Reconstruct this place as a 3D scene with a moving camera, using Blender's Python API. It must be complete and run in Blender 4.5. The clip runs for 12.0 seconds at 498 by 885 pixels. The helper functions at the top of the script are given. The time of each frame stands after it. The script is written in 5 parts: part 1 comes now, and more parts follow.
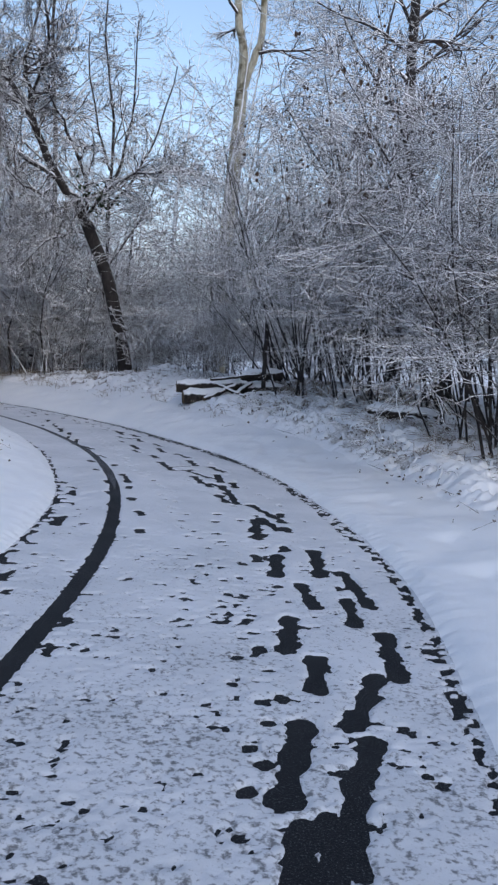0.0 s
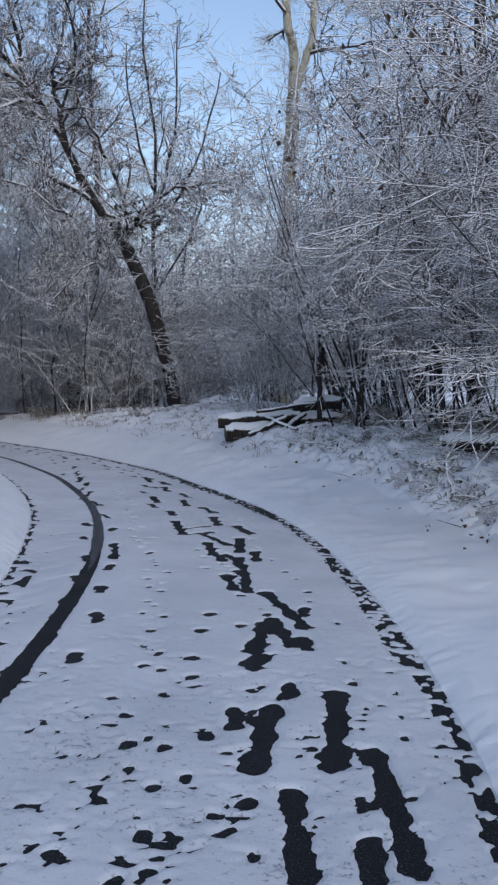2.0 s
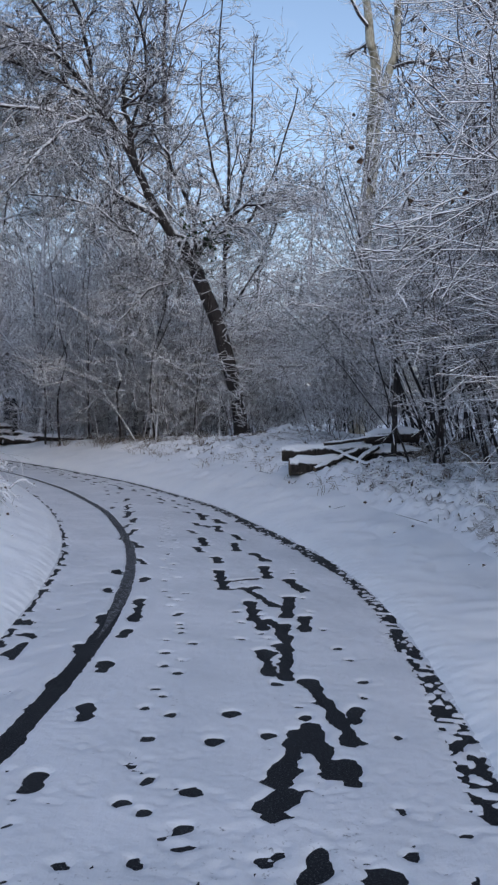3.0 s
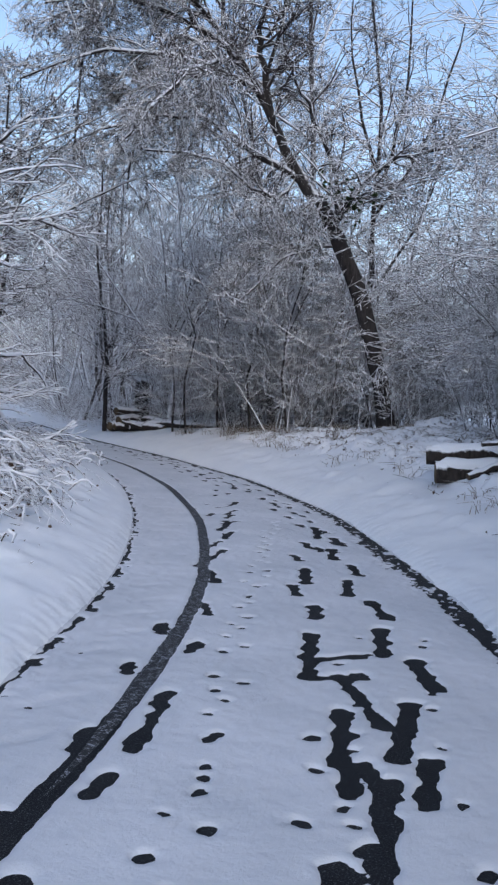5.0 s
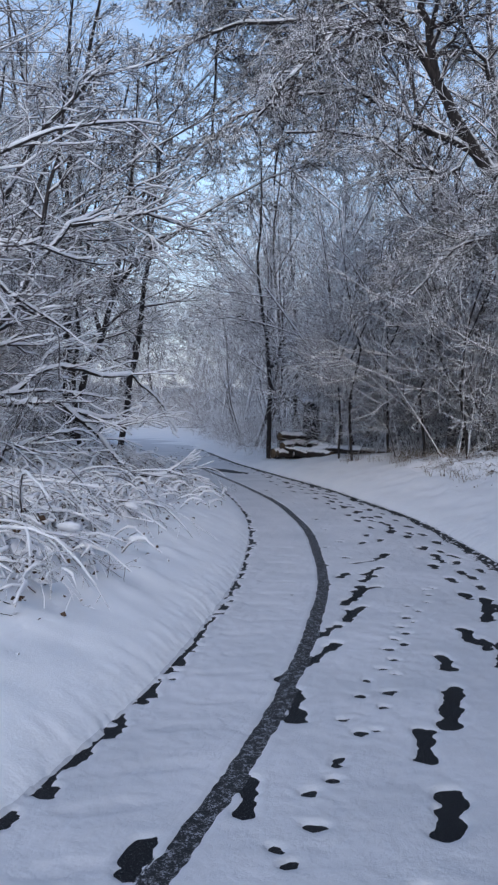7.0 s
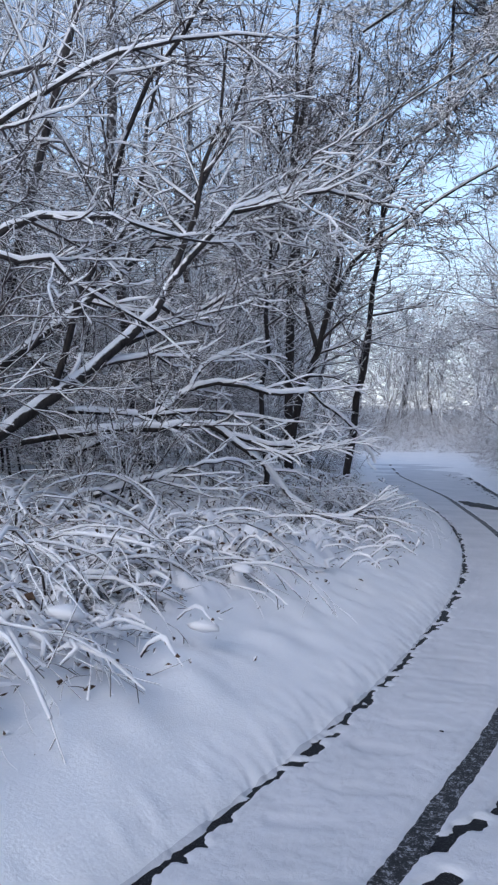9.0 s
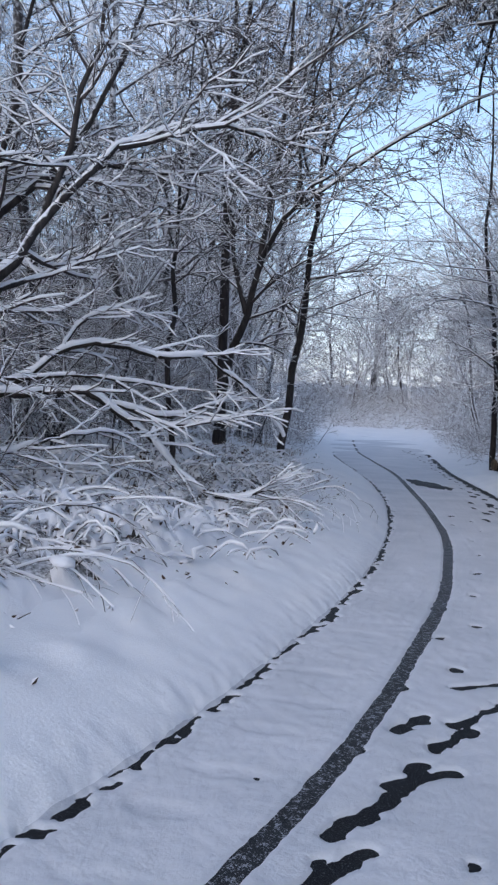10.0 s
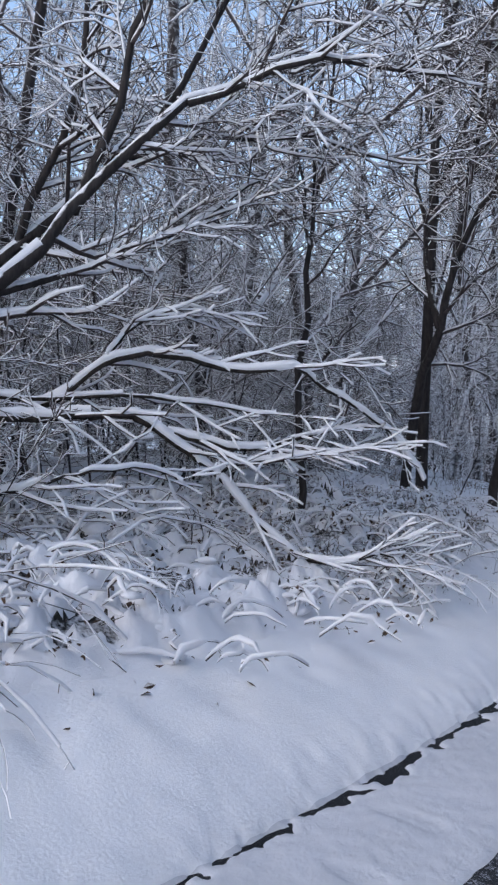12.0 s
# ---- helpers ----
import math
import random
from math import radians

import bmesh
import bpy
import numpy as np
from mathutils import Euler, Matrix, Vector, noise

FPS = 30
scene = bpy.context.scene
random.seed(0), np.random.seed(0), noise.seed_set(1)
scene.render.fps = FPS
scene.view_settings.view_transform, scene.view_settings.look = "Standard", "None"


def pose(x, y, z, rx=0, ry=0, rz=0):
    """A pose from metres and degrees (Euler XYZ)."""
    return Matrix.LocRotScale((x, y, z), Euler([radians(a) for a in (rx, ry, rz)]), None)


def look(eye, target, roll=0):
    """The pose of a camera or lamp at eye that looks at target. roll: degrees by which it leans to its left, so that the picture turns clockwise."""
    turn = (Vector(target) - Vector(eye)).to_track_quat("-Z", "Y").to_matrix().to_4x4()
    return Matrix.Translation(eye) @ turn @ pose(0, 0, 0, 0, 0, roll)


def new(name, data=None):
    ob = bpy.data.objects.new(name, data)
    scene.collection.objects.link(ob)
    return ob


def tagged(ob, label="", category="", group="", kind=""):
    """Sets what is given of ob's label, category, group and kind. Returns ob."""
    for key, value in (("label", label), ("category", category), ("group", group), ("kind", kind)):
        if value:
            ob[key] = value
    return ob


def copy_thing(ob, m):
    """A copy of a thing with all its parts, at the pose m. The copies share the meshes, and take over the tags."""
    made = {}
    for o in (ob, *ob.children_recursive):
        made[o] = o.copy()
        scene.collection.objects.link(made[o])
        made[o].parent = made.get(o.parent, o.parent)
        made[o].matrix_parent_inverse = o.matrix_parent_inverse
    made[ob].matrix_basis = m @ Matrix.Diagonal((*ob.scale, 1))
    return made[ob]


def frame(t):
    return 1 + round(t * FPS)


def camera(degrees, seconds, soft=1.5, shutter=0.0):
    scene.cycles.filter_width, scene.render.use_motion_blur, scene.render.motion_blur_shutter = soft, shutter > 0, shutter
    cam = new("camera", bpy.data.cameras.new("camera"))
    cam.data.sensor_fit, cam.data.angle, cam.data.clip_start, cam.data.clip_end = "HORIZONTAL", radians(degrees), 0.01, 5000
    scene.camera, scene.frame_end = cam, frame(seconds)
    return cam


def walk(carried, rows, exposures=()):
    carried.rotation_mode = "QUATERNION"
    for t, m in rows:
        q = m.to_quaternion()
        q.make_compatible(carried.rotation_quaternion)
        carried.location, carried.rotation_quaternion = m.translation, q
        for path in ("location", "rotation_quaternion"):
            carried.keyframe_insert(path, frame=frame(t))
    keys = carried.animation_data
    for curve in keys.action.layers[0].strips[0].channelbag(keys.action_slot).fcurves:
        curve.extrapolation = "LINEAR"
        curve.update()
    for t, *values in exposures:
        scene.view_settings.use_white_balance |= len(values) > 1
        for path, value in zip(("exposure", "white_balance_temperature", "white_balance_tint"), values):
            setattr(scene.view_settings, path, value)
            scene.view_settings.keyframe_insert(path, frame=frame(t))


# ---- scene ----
cam = camera(32.1, 12.0, 2.4)
PATH = [
    (0, (-0.017, -0.04, 1.546), (-0.014, 1.951, 1.354), 3.3),
    (0.5, (0.211, 0.678, 1.554), (0.194, 2.672, 1.4), 1.6),
    (1, (0.322, 1.338, 1.573), (0.235, 3.334, 1.475), 1.6),
    (1.5, (0.484, 2.045, 1.543), (0.374, 4.036, 1.387), 1.0),
    (2, (0.556, 2.67, 1.56), (0.356, 4.656, 1.426), 0.4),
    (2.5, (0.638, 3.386, 1.565), (0.325, 5.359, 1.467), 0.2),
    (3, (0.636, 4.027, 1.583), (0.253, 5.989, 1.51), 1.3),
    (3.5, (0.615, 4.801, 1.573), (0.176, 6.751, 1.503), 2.1),
    (3.7, (0.59, 5.1, 1.584), (0.095, 7.036, 1.498), 2.0),
    (5.3, (0.326, 7.297, 1.559), (-0.435, 9.144, 1.457), 2.4),
    (5.5, (0.304, 7.601, 1.549), (-0.488, 9.436, 1.466), 2.1),
    (6, (0.166, 8.255, 1.582), (-0.765, 10.025, 1.583), 1.4),
    (6.5, (-0.012, 9.008, 1.561), (-1.026, 10.732, 1.558), 1.3),
    (7, (-0.202, 9.692, 1.554), (-1.328, 11.343, 1.483), 0.8),
    (7.5, (-0.385, 10.4, 1.583), (-1.631, 11.963, 1.517), 1.2),
    (7.7, (-0.424, 10.657, 1.612), (-1.724, 12.177, 1.56), 1.1),
    (9.3, (-1.018, 12.761, 1.591), (-2.653, 13.912, 1.547), 1.1),
    (9.5, (-1.08, 13.03, 1.577), (-2.716, 14.179, 1.52), 1.1),
    (9.8, (-1.159, 13.432, 1.569), (-2.763, 14.625, 1.496), 1.2),
    (10, (-1.23, 13.705, 1.571), (-2.809, 14.93, 1.484), 1.9),
    (10.5, (-1.47, 14.38, 1.542), (-3.028, 15.629, 1.451), 2.6),
    (11, (-1.708, 14.973, 1.539), (-3.344, 16.12, 1.441), 2.4),
    (11.2, (-1.837, 15.213, 1.542), (-3.532, 16.272, 1.468), 1.9),
    (11.5, (-2.064, 15.567, 1.557), (-3.852, 16.46, 1.499), 2.6),
    (12, (-2.353, 16.168, 1.553), (-4.245, 16.815, 1.531), 2.4),
]
walk(cam, [(t, look(e, g, r)) for t, e, g, r in PATH], [(0, 0.64, 6900, 11), (1.5, 0.46, 6850, 11), (3.5, 0.53, 6800, 11), (5.5, 0.74, 6750, 11), (6.5, 0.56, 6700, 11), (7.5, 0.76, 6650, 11), (9.5, 0.88, 6700, 11), (10.5, 0.8, 6700, 11), (12, 1.05, 6900, 12)])

# ---- world and light ----
SUN_EL, SUN_AZ = radians(32), radians(152)
world = bpy.data.worlds.new("sky")
scene.world = world
world.use_nodes = True
wn, wl = world.node_tree.nodes, world.node_tree.links
wbg = wn["Background"]
sky = wn.new("ShaderNodeTexSky")
sky.sky_type = "NISHITA"
sky.sun_disc = False
sky.sun_elevation, sky.sun_rotation = SUN_EL, SUN_AZ
sky.air_density, sky.dust_density, sky.ozone_density = 1.0, 0.6, 1.5
wtc = wn.new("ShaderNodeTexCoord")
wmap = wn.new("ShaderNodeMapping")
wmap.inputs["Scale"].default_value = (1.0, 1.0, 2.6)
wmap.inputs["Location"].default_value = (3.1, 1.7, 0.4)
cloud = wn.new("ShaderNodeTexNoise")
cloud.inputs["Scale"].default_value = 2.6
cloud.inputs["Detail"].default_value = 7
cloud.inputs["Roughness"].default_value = 0.6
cramp = wn.new("ShaderNodeMapRange")
cramp.inputs["From Min"].default_value, cramp.inputs["From Max"].default_value = 0.52, 0.78
cramp.inputs["To Min"].default_value, cramp.inputs["To Max"].default_value = 0.02, 0.6
wmix = wn.new("ShaderNodeMix")
wmix.data_type = "RGBA"
wmix.inputs[7].default_value = (3.1, 3.45, 4.4, 1)
wl.new(wtc.outputs["Generated"], wmap.inputs["Vector"])
wl.new(wmap.outputs["Vector"], cloud.inputs["Vector"])
wl.new(cloud.outputs["Fac"], cramp.inputs["Value"])
wsep = wn.new("ShaderNodeSeparateXYZ")
wl.new(wtc.outputs["Generated"], wsep.inputs["Vector"])
haze = wn.new("ShaderNodeMapRange")
haze.inputs["From Min"].default_value, haze.inputs["From Max"].default_value = 0.02, 0.22
haze.inputs["To Min"].default_value, haze.inputs["To Max"].default_value = 0.85, 0.0
wl.new(wsep.outputs["Z"], haze.inputs["Value"])
wmax = wn.new("ShaderNodeMath")
wmax.operation = "MAXIMUM"
wl.new(haze.outputs["Result"], wmax.inputs[0])
wl.new(cramp.outputs["Result"], wmax.inputs[1])
wl.new(wmax.outputs["Value"], wmix.inputs[0])
wl.new(sky.outputs["Color"], wmix.inputs[6])
wl.new(wmix.outputs[2], wbg.inputs["Color"])
wbg.inputs["Strength"].default_value = 0.15

sun = new("sun", bpy.data.lights.new("sun", "SUN"))
sun.data.energy, sun.data.angle, sun.data.color = 0.45, radians(24), (1.0, 0.955, 0.90)
sun.matrix_world = look((40 * math.sin(SUN_AZ), 40 * math.cos(SUN_AZ), 40 * math.tan(SUN_EL)), (0, 0, 0))

# ---- materials ----


def material(name):
    m = bpy.data.materials.new(name)
    m.use_nodes = True
    n = m.node_tree.nodes
    return m, n, m.node_tree.links, n["Principled BSDF"]


def add_noise(n, l, scale, detail=4, rough=0.55, coord="Object", stretch=None):
    tc = n.new("ShaderNodeTexCoord")
    t = n.new("ShaderNodeTexNoise")
    t.inputs["Scale"].default_value, t.inputs["Detail"].default_value, t.inputs["Roughness"].default_value = scale, detail, rough
    if stretch:
        mp = n.new("ShaderNodeMapping")
        mp.inputs["Scale"].default_value = stretch
        l.new(tc.outputs[coord], mp.inputs["Vector"])
        l.new(mp.outputs["Vector"], t.inputs["Vector"])
    else:
        l.new(tc.outputs[coord], t.inputs["Vector"])
    return t


def add_ramp(n, l, src, stops):
    r = n.new("ShaderNodeValToRGB")
    while len(r.color_ramp.elements) < len(stops):
        r.color_ramp.elements.new(0.5)
    for e, (p, c) in zip(r.color_ramp.elements, stops):
        e.position, e.color = p, (*c, 1)
    l.new(src, r.inputs["Fac"])
    return r


def add_bump(n, l, bsdf, src, strength, dist):
    b = n.new("ShaderNodeBump")
    b.inputs["Strength"].default_value, b.inputs["Distance"].default_value = strength, dist
    l.new(src, b.inputs["Height"])
    l.new(b.outputs["Normal"], bsdf.inputs["Normal"])
    return b


def snow_material(name, lo, hi, bump, scale=60):
    m, n, l, b = material(name)
    big = add_noise(n, l, 1.3, 5)
    fine = add_noise(n, l, scale, 6, 0.7)
    r = add_ramp(n, l, big.outputs["Fac"], [(0.3, lo), (0.7, hi)])
    l.new(r.outputs["Color"], b.inputs["Base Color"])
    b.inputs["Roughness"].default_value = 0.65
    b.inputs["Specular IOR Level"].default_value = 0.25
    add_bump(n, l, b, fine.outputs["Fac"], bump, 0.02)
    return m


def bark_material(name, dark, light, snow_lo, snow_hi, patch=9.0, moss=None):
    """Bark with snow lying on whatever faces up."""
    m, n, l, b = material(name)
    grain = add_noise(n, l, 24, 6, 0.65, stretch=(1, 1, 0.22))
    cr = add_ramp(n, l, grain.outputs["Fac"], [(0.3, dark), (0.72, light)])
    col = cr.outputs["Color"]
    if moss:
        mn = add_noise(n, l, 2.5, 4)
        mr = n.new("ShaderNodeMapRange")
        mr.inputs["From Min"].default_value, mr.inputs["From Max"].default_value = 0.5, 0.62
        l.new(mn.outputs["Fac"], mr.inputs["Value"])
        mm = n.new("ShaderNodeMix")
        mm.data_type = "RGBA"
        l.new(mr.outputs["Result"], mm.inputs[0])
        l.new(col, mm.inputs[6])
        mm.inputs[7].default_value = (*moss, 1)
        col = mm.outputs[2]
    geo = n.new("ShaderNodeNewGeometry")
    sep = n.new("ShaderNodeSeparateXYZ")
    l.new(geo.outputs["Normal"], sep.inputs["Vector"])
    sn = add_noise(n, l, patch, 4, 0.6)
    mul = n.new("ShaderNodeMath")
    mul.operation = "MULTIPLY_ADD"
    l.new(sn.outputs["Fac"], mul.inputs[0])
    mul.inputs[1].default_value = 1.0
    l.new(sep.outputs["Z"], mul.inputs[2])
    mr = n.new("ShaderNodeMapRange")
    mr.inputs["From Min"].default_value, mr.inputs["From Max"].default_value = snow_lo, snow_hi
    l.new(mul.outputs["Value"], mr.inputs["Value"])
    mix = n.new("ShaderNodeMix")
    mix.data_type = "RGBA"
    l.new(mr.outputs["Result"], mix.inputs[0])
    l.new(col, mix.inputs[6])
    mix.inputs[7].default_value = (0.90, 0.90, 0.92, 1)
    l.new(mix.outputs[2], b.inputs["Base Color"])
    b.inputs["Roughness"].default_value = 0.85
    b.inputs["Specular IOR Level"].default_value = 0.2
    add_bump(n, l, b, grain.outputs["Fac"], 0.6, 0.015)
    return m


SNOW = snow_material("snow", (0.80, 0.82, 0.86), (0.88, 0.89, 0.91), 0.35)
SNOW_PATH = snow_material("trodden_snow", (0.57, 0.59, 0.63), (0.71, 0.72, 0.76), 0.4, 40)


def add_specks(m):
    """Grit and bare asphalt showing through the thin snow at the start of the path."""
    n, l = m.node_tree.nodes, m.node_tree.links
    b = n["Principled BSDF"]
    old = b.inputs["Base Color"].links[0].from_socket
    speck = add_noise(n, l, 36, 4, 0.6)
    area = add_noise(n, l, 1.1, 3, 0.5)
    tc = n.new("ShaderNodeTexCoord")
    sep = n.new("ShaderNodeSeparateXYZ")
    l.new(tc.outputs["Object"], sep.inputs["Vector"])
    fade = n.new("ShaderNodeMapRange")
    fade.inputs["From Min"].default_value, fade.inputs["From Max"].default_value = 3.0, 11.0
    fade.inputs["To Min"].default_value, fade.inputs["To Max"].default_value = 0.125, -0.17
    l.new(sep.outputs["Y"], fade.inputs["Value"])
    s1 = n.new("ShaderNodeMath")
    l.new(speck.outputs["Fac"], s1.inputs[0])
    l.new(fade.outputs["Result"], s1.inputs[1])
    s2 = n.new("ShaderNodeMath")
    s2.operation = "MULTIPLY_ADD"
    l.new(area.outputs["Fac"], s2.inputs[0])
    s2.inputs[1].default_value = 0.35
    l.new(s1.outputs["Value"], s2.inputs[2])
    r = n.new("ShaderNodeMapRange")
    r.inputs["From Min"].default_value, r.inputs["From Max"].default_value = 0.80, 0.95
    r.inputs["To Max"].default_value = 0.75
    l.new(s2.outputs["Value"], r.inputs["Value"])
    mix = n.new("ShaderNodeMix")
    mix.data_type = "RGBA"
    l.new(r.outputs["Result"], mix.inputs[0])
    l.new(old, mix.inputs[6])
    mix.inputs[7].default_value = (0.035, 0.035, 0.04, 1)
    l.new(mix.outputs[2], b.inputs["Base Color"])


add_specks(SNOW_PATH)
SNOW_LUMP = snow_material("clinging_snow", (0.82, 0.83, 0.87), (0.90, 0.90, 0.92), 0.4, 90)
BARK = bark_material("dark_bark", (0.016, 0.014, 0.014), (0.062, 0.053, 0.051), 0.84, 1.04)
TWIG = bark_material("snowy_twig", (0.034, 0.026, 0.026), (0.10, 0.08, 0.078), 0.40, 0.66)
# next two: paler, snowier copies, with haze and woodland light put into the colour
TWIG_FAR = bark_material("lightened_snowy_twig", (0.070, 0.055, 0.054), (0.17, 0.145, 0.145), 0.18, 0.42)
FAR_BARK = bark_material("lightened_snowy_bark", (0.024, 0.020, 0.020), (0.10, 0.086, 0.083), 0.44, 0.74, 14.0)
PALE_BARK = bark_material("pale_bark", (0.22, 0.19, 0.14), (0.62, 0.57, 0.45), 1.35, 1.5, moss=(0.13, 0.11, 0.07))
DEAD = bark_material("dead_wood", (0.012, 0.010, 0.009), (0.055, 0.045, 0.039), 0.9, 1.1)
GRASS = bark_material("dry_grass", (0.10, 0.072, 0.05), (0.28, 0.21, 0.15), 0.75, 1.1)
LEAF = bark_material("dead_leaf", (0.045, 0.028, 0.02), (0.13, 0.085, 0.06), 1.0, 1.2)
# undergrowth colour taken near black, the shade inside the snow gaps painted in
UNDER = bark_material("shaded_undergrowth", (0.010, 0.010, 0.009), (0.06, 0.05, 0.045), 1.25, 1.6, 30.0)
STRAW = bark_material("withered_straw", (0.04, 0.032, 0.026), (0.17, 0.13, 0.10), 1.2, 1.6, 30.0)
IVY = bark_material("ivy_leaf", (0.012, 0.022, 0.009), (0.05, 0.075, 0.03), 1.15, 1.3)


def asphalt_material():
    m, n, l, b = material("wet_asphalt")
    g = add_noise(n, l, 110, 4, 0.75)
    big = add_noise(n, l, 2.0, 4)
    r = add_ramp(n, l, g.outputs["Fac"], [(0.35, (0.004, 0.0045, 0.006)), (0.57, (0.012, 0.013, 0.016)), (0.68, (0.17, 0.18, 0.20))])
    l.new(r.outputs["Color"], b.inputs["Base Color"])
    rr = n.new("ShaderNodeMapRange")
    rr.inputs["To Min"].default_value, rr.inputs["To Max"].default_value = 0.45, 0.75
    l.new(big.outputs["Fac"], rr.inputs["Value"])
    l.new(rr.outputs["Result"], b.inputs["Roughness"])
    b.inputs["Specular IOR Level"].default_value = 0.15
    add_bump(n, l, b, g.outputs["Fac"], 0.5, 0.006)
    return m


ASPHALT = asphalt_material()


def slush_material():
    """Wet asphalt with a broken skin of grey ice grains."""
    m, n, l, b = material("wheel_slush")
    fine, mid = add_noise(n, l, 130, 3, 0.7), add_noise(n, l, 26, 4, 0.65)
    add = n.new("ShaderNodeMath")
    add.operation = "MULTIPLY_ADD"
    l.new(mid.outputs["Fac"], add.inputs[0])
    add.inputs[1].default_value = 0.8
    l.new(fine.outputs["Fac"], add.inputs[2])
    r = add_ramp(n, l, add.outputs["Value"], [(0.88, (0.012, 0.013, 0.016)), (1.0, (0.05, 0.053, 0.06)), (1.08, (0.34, 0.36, 0.40))])
    l.new(r.outputs["Color"], b.inputs["Base Color"])
    b.inputs["Roughness"].default_value = 0.5
    b.inputs["Specular IOR Level"].default_value = 0.2
    add_bump(n, l, b, add.outputs["Value"], 0.5, 0.006)
    return m


SLUSH = slush_material()

# ---- helpers for meshes ----


def mesh_from(name, verts, faces, mat, smooth=True):
    """A mesh from vertex and quad or triangle arrays."""
    me = bpy.data.meshes.new(name)
    verts = np.asarray(verts, dtype=np.float32)
    faces = np.asarray(faces, dtype=np.int32)
    k = faces.shape[1]
    me.vertices.add(len(verts))
    me.vertices.foreach_set("co", verts.ravel())
    me.loops.add(faces.size)
    me.loops.foreach_set("vertex_index", faces.ravel())
    me.polygons.add(len(faces))
    me.polygons.foreach_set("loop_start", np.arange(0, faces.size, k, dtype=np.int32))
    me.polygons.foreach_set("use_smooth", np.full(len(faces), smooth))
    me.update(calc_edges=True)
    me.materials.append(mat)
    return me


def part(name, data, parent, label="", kind=""):
    ob = new(name, data)
    ob.parent = parent
    return tagged(ob, label, kind=kind)


def thing(name, label, category, group="", kind="", at=(0, 0, 0), rz=0):
    ob = new(name)
    ob.matrix_world = pose(*at, 0, 0, rz)
    return tagged(ob, label, category, group, kind)


def tube_mesh(name, lines, mat, sides=4, knots=0.0):
    """One mesh of tapered tubes; each line is (points, radii)."""
    V, F, base = [], [], 0
    ang = np.linspace(0, 2 * math.pi, sides, endpoint=False)
    ca, sa = np.cos(ang)[None, :, None], np.sin(ang)[None, :, None]
    ring = np.arange(sides)
    nxt = (ring + 1) % sides
    jit = np.random.RandomState(5)
    for pts, rad in lines:
        pts = np.asarray(pts, dtype=float)
        n = len(pts)
        d = pts[-1] - pts[0]
        d /= max(np.linalg.norm(d), 1e-6)
        ref = np.array((1.0, 0, 0)) if abs(d[2]) > 0.8 else np.array((0, 0, 1.0))
        u = np.cross(d, ref)
        u /= np.linalg.norm(u)
        w = np.cross(u, d)
        rr = np.asarray(rad, dtype=float)[:, None, None]
        if knots:
            rr = rr * (1 + knots * (jit.rand(n, sides, 1) - 0.5))
        ringv = pts[:, None, :] + rr * (ca * u + sa * w)
        V.append(ringv.reshape(-1, 3))
        a = base + (np.arange(n - 1)[:, None] * sides)
        F.append(np.stack([a + ring, a + nxt, a + sides + nxt, a + sides + ring], axis=2).reshape(-1, 4))
        base += n * sides
    return mesh_from(name, np.concatenate(V), np.concatenate(F), mat)


def stick_mesh(name, A, B, r, mat):
    """Many plain three-sided tapered sticks at once, from their two ends."""
    d = B - A
    d /= np.maximum(np.linalg.norm(d, axis=1, keepdims=True), 1e-6)
    ref = np.where(np.abs(d[:, 2:3]) > 0.8, (1.0, 0, 0), (0, 0, 1.0))
    u = np.cross(d, ref)
    u /= np.linalg.norm(u, axis=1, keepdims=True)
    w = np.cross(u, d)
    ang = np.array((0, 2.0944, 4.1888))
    ring = np.cos(ang)[None, :, None] * u[:, None, :] + np.sin(ang)[None, :, None] * w[:, None, :]
    V = np.concatenate([A[:, None, :] + r * ring, B[:, None, :] + 0.5 * r * ring], axis=1).reshape(-1, 3)
    f = np.array(((0, 1, 4, 3), (1, 2, 5, 4), (2, 0, 3, 5)))
    F = (np.arange(len(A))[:, None, None] * 6 + f[None]).reshape(-1, 4)
    return mesh_from(name, V, F, mat)


def unit(v):
    v = np.asarray(v, dtype=float)
    return v / max(np.linalg.norm(v), 1e-9)


def grow(rng, p, d, length, r, out, level, plan, wob=0.12, up=0.03, tip=0.25):
    """A limb with its side limbs. plan: for each level down, (count, angle, ratio, segments)."""
    segs = plan[0][3]
    pts, rad = [np.asarray(p, dtype=float)], [r]
    d = unit(d)
    for i in range(segs):
        d = unit(d + rng.normal(0, wob * 0.85, 3) + np.array((0, 0, up)))
        pts.append(pts[-1] + d * length / segs)
        rad.append(r * (1 - (1 - tip) * (i + 1) / segs))
    out.append((level, pts, rad))
    if len(plan) < 2:
        return
    count, angle, ratio, _ = plan[0]
    sidekids(rng, pts, rad, length, out, level + 1, plan, count, angle, ratio, wob, up, tip)


